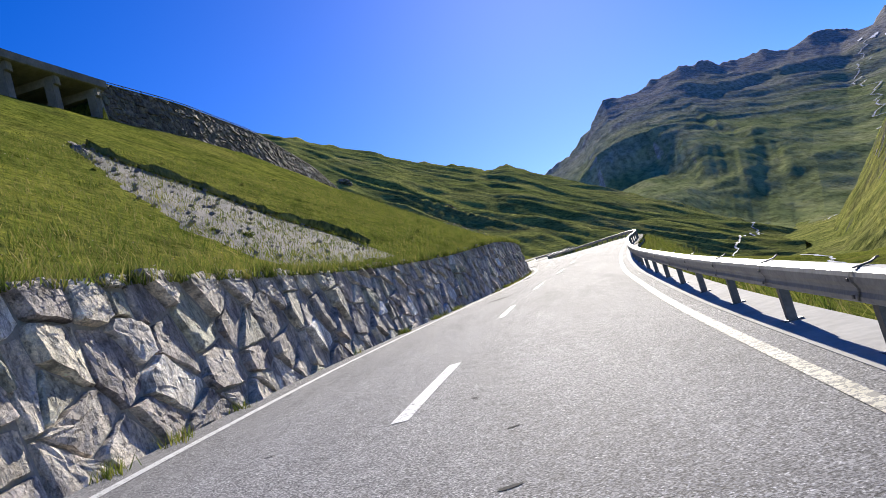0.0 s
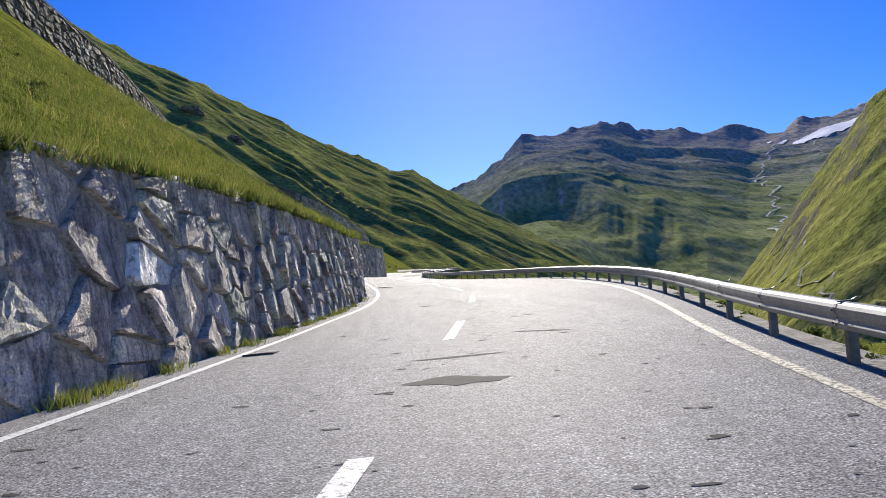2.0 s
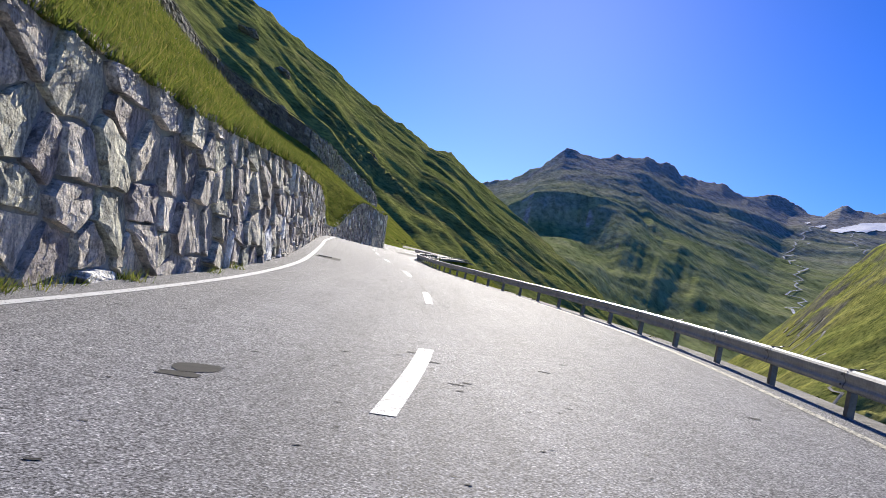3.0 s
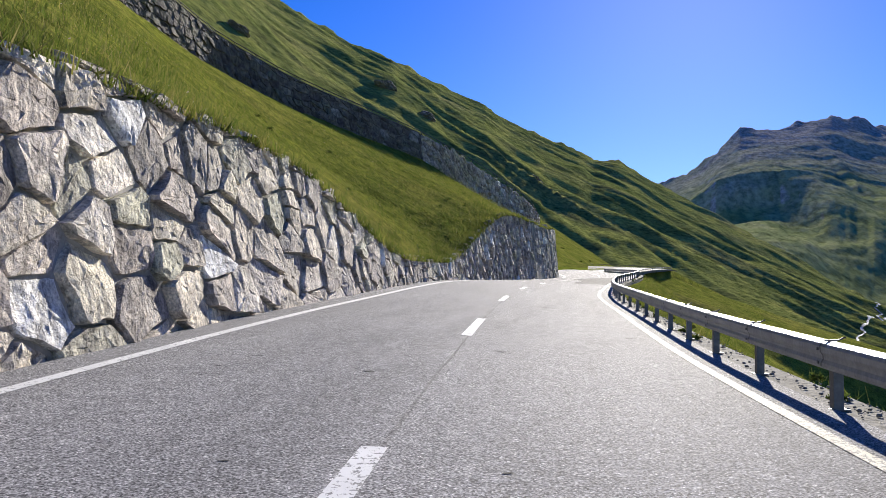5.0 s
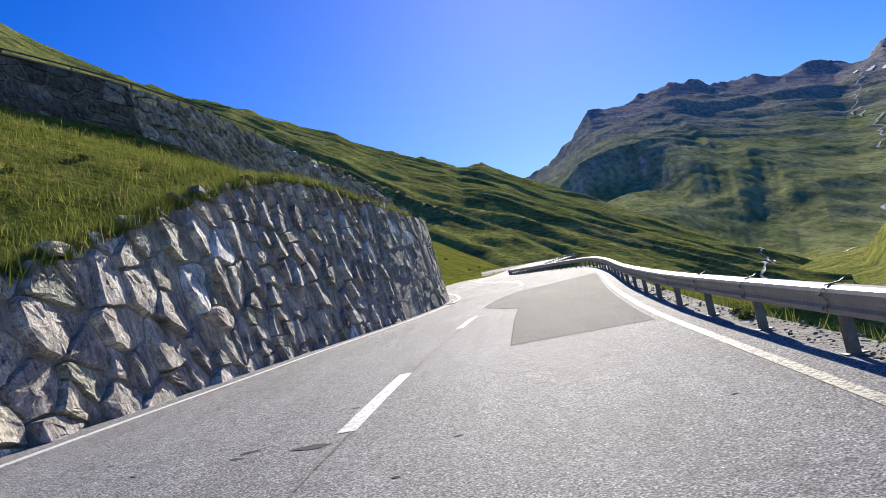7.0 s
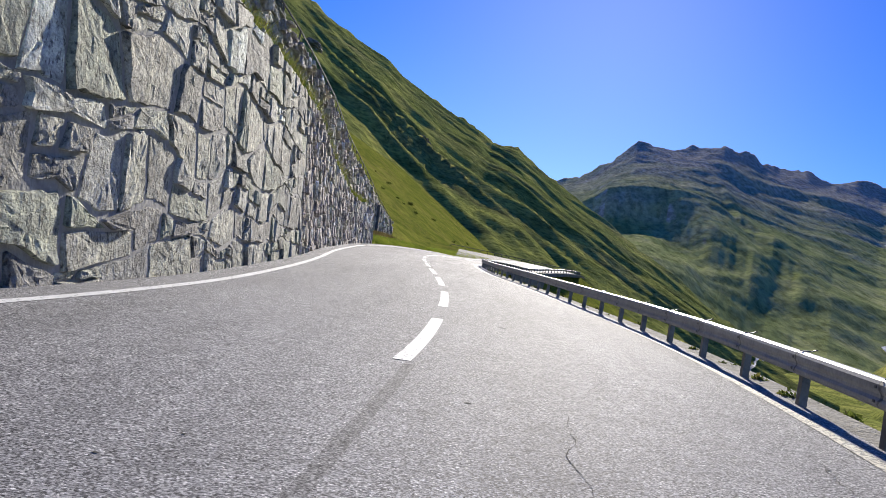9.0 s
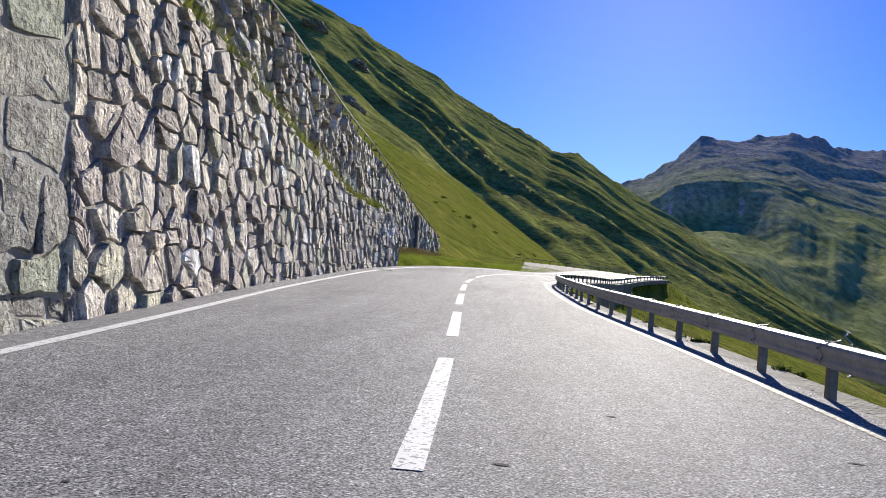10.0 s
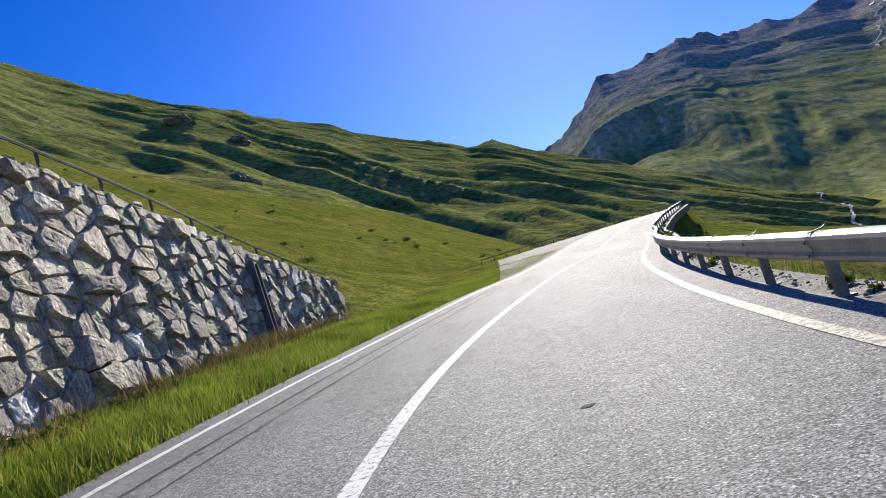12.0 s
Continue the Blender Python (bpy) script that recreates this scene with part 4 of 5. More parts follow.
# ---- grass ----
def tufts(name, label, spots, h, spread, blades, material, seed):
    """Grass and herbs as many thin blades in one object."""
    rng = np.random.default_rng(seed)
    n = len(spots)
    base = np.repeat(np.array(spots), blades, 0)
    k = len(base)
    off = rng.normal(0, spread, (k, 2))
    ang = rng.uniform(0, 2 * np.pi, k)
    hh = h * rng.uniform(0.45, 1.25, k)
    w = 0.011 * rng.uniform(0.6, 1.6, k) * (h / 0.3) ** 0.5
    lean = rng.normal(0, 0.5, (k, 2)) * hh[:, None]
    b0 = base.copy()
    b0[:, :2] += off
    p = np.zeros((k, 3, 3))
    p[:, 0] = b0
    p[:, 1] = b0
    p[:, 0, 0] -= w * np.cos(ang)
    p[:, 0, 1] -= w * np.sin(ang)
    p[:, 1, 0] += w * np.cos(ang)
    p[:, 1, 1] += w * np.sin(ang)
    p[:, 2] = b0
    p[:, 2, :2] += lean
    p[:, 2, 2] += hh
    p[:, :2, 2] -= 0.05
    me = mesh_from(name, p.reshape(-1, 3).tolist(), np.arange(3 * k).reshape(-1, 3).tolist(), material)
    return tagged(new(name, me), label, "grass", kind="stuff")


GY = GROUND[:, 0, 1]


def ground_z(x, y):
    i = int(np.clip(np.searchsorted(GY, y) - 1, 0, len(GY) - 2))
    f = (y - GY[i]) / (GY[i + 1] - GY[i])
    z0 = np.interp(x, GROUND[i, :, 0], GROUND[i, :, 2])
    z1 = np.interp(x, GROUND[i + 1, :, 0], GROUND[i + 1, :, 2])
    return z0 + (z1 - z0) * f


rg = random.Random(5)
edge = []
for _ in range(6000):
    y = rg.uniform(4, 186)
    x = float(X_LEFT(y)) - SET - 0.12 * float(H_WALL(y)) + 0.06 - abs(rg.gauss(0, 0.35))
    edge.append((x, y, float(road_z(X_LEFT(y), y) + H_WALL(y)) - 0.12))
tufts("grass", "long wild grass along the top of the wall", edge, 0.28, 0.12, 16, M_GRASS, 1)
slope = []
for _ in range(26000):
    y = rg.uniform(4, 188)
    d = 0.7 + 15 * rg.random() ** 1.6
    x = float(X_LEFT(y)) - SET - 0.12 * float(H_WALL(y)) - d
    if x < float(X_UP(y)) + 0.8:
        continue
    slope.append((x, y, float(ground_z(x, y))))
tufts("grass", "alpine grass on the slope above the wall", slope, 0.18, 0.25, 11, M_GRASS, 2)
strip_g = []
for _ in range(5000):
    y = rg.uniform(239, 300)
    xl = float(X_LEFT(y))
    x = xl - 0.75 - abs(rg.random() * min(6.0, max(1.2, xl - float(X_UP(y)) - 1.4)))
    strip_g.append((x, y, float(ground_z(x, y))))
tufts("grass", "tall grass and herbs on the strip beside the road", strip_g, 0.2, 0.22, 34, M_HERB, 3)
dock = []
for _ in range(520):
    y = rg.uniform(243, 270) if rg.random() < 0.5 else rg.gauss(258, 2.5)
    x = float(X_UP(y)) + 0.8 + abs(rg.gauss(0, 0.7))
    dock.append((x, y, float(ground_z(x, y))))
tufts("dock_stalks", "rust-brown dock stalks at the foot of the wall", dock, 0.5, 0.14, 9, M_RUST, 13)
bank = []
for _ in range(6000):
    y = rg.uniform(0, 300)
    x = float(X_RIGHT(y)) + 1.35 + 7 * rg.random() ** 1.5
    bank.append((x, y, float(ground_z(x, y))))
tufts("grass", "grass on the bank below the guard rail", bank, 0.3, 0.25, 7, M_GRASS, 4)

# ---- draping on the terrain ----
TERRAIN = [(ob.data, BVHTree.FromPolygons([v.co for v in ob.data.vertices], [p.vertices for p in ob.data.polygons])) for ob in (ground, hillside, mountain, flank, floor_sheet)]


def terrain_z(x, y):
    best = -100.0
    for _, tree in TERRAIN:
        hit = tree.ray_cast(Vector((x, y, 3000)), Vector((0, 0, -1)))
        if hit[0] is not None:
            best = max(best, hit[0].z)
    return best


def ribbon(name, path, width, material, lift, step, seed, label, category):
    """A winding ribbon of uneven width laid on the terrain."""
    rng = random.Random(seed)
    p = np.array(path, float)
    seg = np.concatenate([[0], np.cumsum(np.hypot(*np.diff(p, axis=0).T))])
    s = np.arange(0, seg[-1], step)
    x, y = np.interp(s, seg, p[:, 0]), np.interp(s, seg, p[:, 1])
    x = x + step * 1.6 * np.array([noise.noise(Vector((v / step / 4.1, seed, 0))) + 0.5 * noise.noise(Vector((v / step / 1.7, seed, 3))) for v in s])
    tx, ty = np.gradient(x), np.gradient(y)
    L = np.hypot(tx, ty)
    rows_ = []
    for i in range(len(s)):
        w = width * rng.uniform(0.45, 1.2)
        z = terrain_z(x[i], y[i]) + lift
        rows_.append([(x[i] + k * w * ty[i] / L[i], y[i] - k * w * tx[i] / L[i], max(z, terrain_z(x[i] + k * w * ty[i] / L[i], y[i] - k * w * tx[i] / L[i]) + lift)) for k in (-0.5, 0, 0.5)])
    return tagged(new(name, grid_mesh(name, np.array(rows_), material)), label, category, kind="structure")


ribbon("stream", [(264, 940), (256, 900), (246, 850), (215, 770), (185, 690), (160, 625), (146, 590), (134, 552), (126, 500), (128, 450), (120, 400), (112, 340), (100, 250), (95, 150), (88, 20), (80, -140)], 1.7, M_WATER, 0.4, 4, 3, "shallow mountain stream with pale rapids in the valley", "stream")
ribbon("stream", [(458, 1059), (421, 1026), (384, 994), (343, 957), (300, 946), (264, 940)], 2.6, M_WATER, 0.8, 7, 4, "narrow upper stream coming down the valley head", "stream")
ribbon("torrent", [(1470, 3097), (1347, 2901), (1180, 2600), (1012, 2270), (930, 2050), (871, 1900), (760, 1640), (640, 1400), (540, 1200), (458, 1059)], 5.0, M_WATER, 2.5, 30, 5, "thin white torrent falling from the snow field", "stream")
ribbon("torrent", [(1560, 3050), (1400, 2700), (1230, 2300), (1080, 1950), (900, 1620), (760, 1400), (600, 1180), (500, 1085)], 4.0, M_WATER, 2.5, 30, 6, "second thin torrent in a gully of the mountain", "stream")
def snow_patch(a0, a1, r0, climb, depth, seed):
    """Old snow in a hollow: a ragged tongue that climbs towards its far end."""
    rows_ = []
    for f in np.linspace(0, 1, 14):
        row = []
        for g in np.linspace(0, 1, 40):
            a = a0 + (a1 - a0) * g
            body = math.sin(math.pi * min(1.0, 0.04 + g * 0.9)) ** 0.7
            rag = noise.fractal(Vector((g * 6, f * 1.5, seed)), 1.0, 2.0, 4)
            r = r0 + climb * g + depth * body * (f - 0.5) + (0.16 * depth * rag + 0.1 * depth * noise.noise(Vector((g * 19, f, seed)))) * (0.3 + body)
            x, y = 5 + r * math.sin(radians(a)), 50 + r * math.cos(radians(a))
            row.append((x, y, terrain_z(x, y) + 3))
        rows_.append(row)
    tagged(new("snow_field", grid_mesh("snow_field", np.array(rows_), M_SNOW)), "old snow field below the mountain crest", "snow", "snow patches", "structure")


for a0, a1, r0, climb, depth, seed in ((26.4, 31.5, 3250, 420, 260, 4), (25.5, 26.1, 3330, 90, 70, 5), (24.9, 25.2, 3420, 60, 90, 6)):
    snow_patch(a0, a1, r0, climb, depth, seed)
ribbon("footpath", [(330, 760), (318, 735), (325, 715), (305, 700), (312, 680), (290, 660), (296, 640), (270, 610), (276, 590), (250, 560), (235, 520), (225, 470), (200, 420)], 1.6, M_GRAVEL, 0.3, 8, 7, "narrow zigzag footpath on the valley flank", "path")


# ---- road surface: repairs, tar and pits ----
def blob(cx, cy, rx, ry, turn, seed, n=14, wild=0.25):
    rng = random.Random(seed)
    out = []
    for k in range(n):
        a = 2 * math.pi * k / n
        r = 1 + rng.uniform(-wild, wild)
        u, w = rx * r * math.cos(a), ry * r * math.sin(a)
        out.append((cx + u * math.cos(turn) - w * math.sin(turn), cy + u * math.sin(turn) + w * math.cos(turn)))
    return out


def patch(name, outline, material, lift, label):
    c = np.mean(outline, 0)
    pts = [(c[0], c[1])] + list(outline)
    v = [(x, y, float(road_z(x, y)) + lift) for x, y in pts]
    n = len(outline)
    f = [(0, 1 + k, 1 + (k + 1) % n) for k in range(n)]
    return tagged(new(name, mesh_from(name, v, f, material)), label, "road repair", kind="structure")


for i, (cx, cy, rx, ry, turn, lab) in enumerate((
        (3.78, 50.45, 0.5, 0.3, -0.4, "dark bitumen repair of long ragged outline"), (5.5, 55.1, 0.55, 0.06, -0.7, "narrow dark tar strip"),
        (4.0, 52.6, 0.6, 0.09, 0.0, "narrow dark tar strip across the lane"), (-0.62, 32.0, 0.46, 0.4, -0.2, "broad dark bitumen repair"),
        (4.2, 67.8, 0.19, 0.2, 0.0, "round crumbled pothole filled dark"),
        (4.85, 124.5, 0.36, 0.1, -0.1, "short dark tar strip"), (3.16, 149.95, 0.15, 0.09, 0.0, "small dark pothole"),
        (5.92, 59.1, 0.09, 0.09, 0.0, "small round core hole"), (5.62, 58.95, 0.08, 0.08, 0.0, "small round core hole"),
        (2.84, 61.26, 0.09, 0.1, 0.0, "small dark pothole"), (4.17, 67.46, 0.16, 0.1, 0.3, "small dark pothole"),
        (2.27, 58.35, 0.07, 0.12, 0.0, "small dark pothole"), (3.05, 56.52, 0.14, 0.05, 0.6, "short tar streak"),
        (2.95, 93.6, 0.45, 0.9, 0.2, "dark damp patch beside the wall corner"), (3.47, 222.8, 0.16, 0.09, 0.2, "dark scuff of crumbled tar"))):
    patch("tar_patch", blob(cx, cy, rx, ry, turn, 40 + i), M_TAR, 0.004, lab)
left_y = [(155.7, 5.0), (161, 5.3), (166.0, 5.65), (166.2, 5.5), (171.0, 4.75), (175.7, 5.3), (180, 6.3)]
lay = np.array(left_y)
out = [(x, y) for y, x in left_y] + [(float(X_RIGHT(y)) - 0.2, y) for y in np.arange(179, 156, -2.0)] + [(7.0, 155.3), (6.4, 155.9), (5.8, 155.6)]
yy_ = np.concatenate([np.linspace(155.7, 166, 14), np.linspace(166.2, 171, 8), np.linspace(172, 180, 9)])
xl_ = np.interp(yy_, lay[:, 0], lay[:, 1])
xr_ = np.minimum(X_RIGHT(yy_) - 0.16, 40)
grid = [[(x, y, float(road_z(x, y)) + 0.004) for x in np.linspace(a, b, 4)] for y, a, b in zip(yy_, xl_, xr_)]
tagged(new("asphalt_repair", grid_mesh("asphalt_repair", np.array(grid), M_PATCH, False)), "large darker asphalt repair with a notched edge", "road repair", kind="structure")
seam = [[(x + dx, y, float(road_z(x + dx, y)) + 0.007) for dx in (-0.011, 0.011)] for y, x in zip(yy_, xl_)]
tagged(new("tar_seam", grid_mesh("tar_seam", np.array(seam), M_TAR, False)), "tarred joint round the asphalt repair", "road repair", kind="structure")
for sx, sy_, ex, ey in ((8.32, 186.6, 8.13, 184.4), (10.03, 186.4, 9.84, 185.4), (9.0, 189.2, 8.6, 187.6)):
    rc = random.Random(int(sx * 100))
    side, run = [], 0.0
    for k in range(15):
        run = run * 0.7 + rc.uniform(-0.045, 0.045)
        x, y, w = sx + (ex - sx) * k / 14 + run, sy_ + (ey - sy_) * k / 14, 0.001 + 0.0025 * rc.random()
        side.append([(x - w, y, float(road_z(x - w, y)) + 0.004), (x + w, y, float(road_z(x + w, y)) + 0.004)])
    tagged(new("road_crack", grid_mesh("road_crack", np.array(side), M_TAR, False)), "thin wandering crack in the asphalt", "road damage", kind="structure")
rp = random.Random(77)
pv, pf = [], []
for k_pit in range(900):
    y = rp.uniform(2, 262) if k_pit < 600 else rp.uniform(34, 72)
    x = float(X_LEFT(y)) + rp.random() * float(X_RIGHT(y) - X_LEFT(y))
    r = 0.01 + 0.04 * rp.random() ** 2.5
    o = blob(x, y, r * rp.uniform(1, 2.4), r * rp.uniform(0.7, 1.2), rp.uniform(-0.6, 0.6), rp.random(), 7, 0.35)
    n0 = len(pv)
    pv += [(a, b, float(road_z(a, b)) + 0.0035) for a, b in o]
    pf.append(tuple(range(n0, n0 + 7)))
tagged(new("road_pits", mesh_from("road_pits", pv, pf, M_TAR)), "small dark pits and crumbs in the asphalt", "road damage", kind="stuff")
for y0, y1, off, w in ((238, 268, 0.75, 0.07), (240, 262, 1.3, 0.04), (262, 290, 2.2, 0.05)):
    src = X_LEFT if off > 0 else X_MID
    o = new("tar_joint", strip("tar_joint", lambda y: src(y) + abs(off) - w / 2 + 0.015 * np.sin(y * 1.7), lambda y: src(y) + abs(off) + w / 2 + 0.015 * np.sin(y * 2.3 + 1), y0, y1, 0.0045, M_PATCH))
    tagged(o, "long tarred joint between asphalt lanes", "road repair", kind="structure")

o = new('centre_joint', strip('centre_joint', lambda y: X_MID(y) + 0.03, lambda y: X_MID(y) + 0.055 + 0.01 * np.sin(y * 1.3), 84, 170, 0.0045, M_JOINT))
tagged(o, 'dark longitudinal joint between the two lanes', 'road joint', kind='structure')

jx = tab([(178, 6.2), (180, 6.6), (182, 6.86), (184, 6.92), (188, 7.12)], 1.0)
o = new('lane_joint', strip('lane_joint', lambda y: jx(y) - 0.05, lambda y: jx(y) + 0.05, 180, 188, 0.0045, M_JOINT))
tagged(o, 'dark lane joint running into the centre dashes', 'road joint', kind='structure')

# lay-by on the outside of the bend
lb = []
for y in np.linspace(271.5, 334, 50):
    outer = np.interp(y, [271.5, 290, 310, 334], [5.7, 5.9, 6.0, 28.9])
    lb.append([(x, y, float(road_z(x, y)) - 0.006) for x in np.linspace(min(outer, float(X_LEFT(y)) - 0.5), float(X_LEFT(y)) - 0.3, 4)])
tagged(new("lay_by", grid_mesh("lay_by", np.array(lb), M_PATCH, False)), "widened asphalt lay-by outside the bend", "road", kind="structure")
emb = []
for y in np.linspace(254, 320, 60):
    x = float(X_RIGHT(y))
    z = float(road_z(x, y))
    e = x + float(RAIL_OFF(y))
    emb.append([(e + 0.55, y, z - 0.01), (e + 0.7, y, z - 0.01), (e + 0.76, y, z - (2.0 if 262 < y < 294 else 0.5))])
tagged(new("embankment_wall", grid_mesh("embankment_wall", np.array(emb), M_CONC_DARK, False)), "concrete wall that carries the bend above the slope", "wall", kind="structure")

# ---- drains ----
def drain_grate(x, y, turn):
    g = new("drain_grate")
    tagged(g, "dark cast-iron drain grate set in the road edge", "drain grate", "drain grates")
    m = Matrix.Translation((x, y, float(road_z(x, y)) + 0.006)) @ Euler((0, float(-FALL(y)), turn)).to_matrix().to_4x4() @ Matrix.Diagonal((0.85, 0.65, 1, 1))
    v, f = [], []
    for cx, cy, sx, sy in ((0, -0.26, 0.6, 0.05), (0, 0.26, 0.6, 0.05), (-0.275, 0, 0.05, 0.47), (0.275, 0, 0.05, 0.47)):
        b, q = box(cx, cy, 0.0, sx, sy, 0.03)
        f += [tuple(i + len(v) for i in k) for k in q]
        v += b
    part("frame", mesh_from("frame", v, f, M_IRON), g, m=m)
    # a dark plate just under the bars paints the shade of the hollow
    b, q = box(0, 0, -0.008, 0.5, 0.47, 0.012)
    part("pit_plate", mesh_from("pit_plate", b, q, M_DARK), g, "dark plate in place of the shaded hollow below the bars", m=m)
    b, q = box(0, 0, 0.0, 0.028, 0.47, 0.02)
    bar = mesh_from("bar", b, q, M_IRON)
    for k in range(8):
        part("bar", bar, g, m=m @ Matrix.Translation((-0.22 + k * 0.063, 0, 0.002)))


for gx, gy, turn in ((1.05, 56.1, -0.12), (3.28, 186.6, -0.1), (2.75, 94.0, 0.08)):
    drain_grate(gx, gy, turn)

# ---- round drain cover ----
cover = new("drain_cover")
tagged(cover, "round cast-iron drain cover interrupting the edge line", "drain cover")
cy_, cx_ = 235.1, 0.98
lie = Matrix.Translation((cx_, cy_, float(road_z(cx_, cy_)))) @ Euler((0.06, float(-FALL(cy_)), 0)).to_matrix().to_4x4()
v, f = [], []
for r, z in ((0.32, -0.01), (0.32, 0.011), (0.28, 0.011), (0.28, 0.0)):
    v += [(r * math.cos(k * math.pi / 16), r * math.sin(k * math.pi / 16), z) for k in range(32)]
f = [(j * 32 + k, j * 32 + (k + 1) % 32, j * 32 + 32 + (k + 1) % 32, j * 32 + 32 + k) for j in range(3) for k in range(32)]
part("rim", mesh_from("rim", v, f, M_IRON), cover, m=lie)
v = [(0.275 * math.cos(k * math.pi / 16), 0.275 * math.sin(k * math.pi / 16), 0.006) for k in range(32)]
part("lid", mesh_from("lid", v, [tuple(range(32))], M_IRON), cover, m=lie)
# slots are dark strips laid on the lid, coloured as shaded openings
for k in range(7):
    half = 0.85 * math.sqrt(0.27 ** 2 - (0.075 * (k - 3)) ** 2)
    b, q = box(0.075 * (k - 3), 0, 0.006, 0.028, 2 * half, 0.006)
    part("slot_strip", mesh_from("slot_strip", b, q, M_DARK), cover, m=lie)

# ---- recess of the wall drain ----
SLOT = (186.95, 187.85)
sy = (SLOT[0] + SLOT[1]) / 2
sx = float(X_LEFT(sy)) - SET
sz = float(road_z(sx, sy))
v, f = [], []
for cx, cy, cz, ax, ay, az_ in ((-1.15, 0, 2.6, 0.1, 1.0, 5.6), (-0.75, -0.52, 2.6, 0.75, 0.1, 5.4), (-0.75, 0.52, 2.6, 0.75, 0.1, 5.4), (-0.7, 0, -0.02, 0.9, 0.95, 0.1)):
    b, q = box(cx, cy, cz, ax, ay, az_)
    f += [tuple(i + len(v) for i in k) for k in q]
    v += b
o = new("drain_niche", mesh_from("drain_niche", v, f, M_MORTAR))
o.matrix_world = pose(sx - 0.25, sy, sz)
tagged(o, "tall dark drainage recess in the stone wall", "wall niche", kind="structure")

# ---- sloping drain chute on the end wall ----
v, f = [], []
for cx, cy, cz, ax, ay, az_ in ((0, 0, 0, 0.14, 0.36, 2.9), (0.07, -0.19, 0, 0.22, 0.05, 2.95), (0.07, 0.19, 0, 0.22, 0.05, 2.95)):
    b, q = box(cx, cy, cz, ax, ay, az_)
    f += [tuple(i + len(v) for i in k) for k in q]
    v += b
o = new("drain_chute", mesh_from("drain_chute", v, f, M_RAIL_OLD))
o.matrix_world = Matrix.Translation((float(X_UP(262)) + 0.6 - 0.1 * 1.7 + 0.1, 262.0, 17.55)) @ Euler((radians(-18), radians(-5.7), 0)).to_matrix().to_4x4()
tagged(o, "dark sloping drain chute fixed to the stone wall", "drain chute")

# ---- kilometre stone ----
km = new("kilometre_stone")
tagged(km, "carved grey kilometre stone with rounded head in the wall", "milestone")
ky, kz = 237.6, float(road_z(X_LEFT(237.6) - SET, 237.6)) + 0.4
kx = float(X_LEFT(ky)) - SET + 0.07
prof = [(-0.21, 0.0), (0.21, 0.0), (0.21, 0.66)] + [(0.21 * math.cos(a), 0.66 + 0.2 * math.sin(a)) for a in np.linspace(0.3, math.pi - 0.3, 9)] + [(-0.21, 0.66)]
n = len(prof)
v = [(-0.35, a, b) for a, b in prof] + [(-0.015, a, b) for a, b in prof] + [(0.0, a * 0.93, 0.02 + b * 0.965) for a, b in prof]
f = [tuple(range(2 * n, 3 * n))] + [(k, (k + 1) % n, n + (k + 1) % n, n + k) for k in range(n)] + [(n + k, n + (k + 1) % n, 2 * n + (k + 1) % n, 2 * n + k) for k in range(n)]
tilt_m = Matrix.Translation((kx, ky, kz)) @ Euler((0, radians(-6), radians(2))).to_matrix().to_4x4()
slab = part("slab", mesh_from("slab", v, f, M_GRANITE), km, m=tilt_m)
for word, h, size in (("Km", 0.64, 0.2), ("55", 0.43, 0.22), ("Brig", 0.08, 0.19)):
    cu = bpy.data.curves.new("inscription", "FONT")
    cu.body, cu.size, cu.extrude, cu.align_x = word, size, 0.004, "CENTER"
    cu.materials.append(M_DARK)
    part("inscription", cu, slab, "dark carved lettering", m=Matrix.Translation((0.004, 0, h)) @ Euler((radians(90), 0, radians(90))).to_matrix().to_4x4())
for k in range(3):
    b, q = box(0.002, -0.05 + 0.05 * k, 0.33, 0.008, 0.035, 0.05)
    part("inscription", mesh_from("inscription", b, q, M_DARK), slab)

# ---- viaduct of the upper road ----
via = new("viaduct")
tagged(via, "concrete viaduct carrying the upper road, deep shade below", "viaduct")
deck, soffit = [], []
for y in np.linspace(18, 68.4, 52):
    x, z = float(X_UP(y)), float(Z_UP(y))
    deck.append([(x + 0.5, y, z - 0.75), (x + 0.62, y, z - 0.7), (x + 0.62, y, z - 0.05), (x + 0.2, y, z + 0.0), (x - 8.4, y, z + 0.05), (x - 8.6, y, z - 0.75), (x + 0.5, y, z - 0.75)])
part("deck", grid_mesh("deck", np.array(deck), M_CONC_DARK, False), via)
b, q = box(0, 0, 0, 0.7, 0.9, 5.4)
pier = mesh_from("pier", b, q, M_CONC_DARK)
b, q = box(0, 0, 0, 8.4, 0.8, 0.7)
beam_x = mesh_from("cross_beam", b, q, M_CONC_DARK)
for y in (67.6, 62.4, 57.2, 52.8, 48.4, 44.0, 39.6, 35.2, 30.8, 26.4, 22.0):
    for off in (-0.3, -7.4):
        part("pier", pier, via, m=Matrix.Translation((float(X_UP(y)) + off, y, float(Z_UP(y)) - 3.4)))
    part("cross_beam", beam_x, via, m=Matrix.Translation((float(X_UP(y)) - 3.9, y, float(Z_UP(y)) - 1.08)))

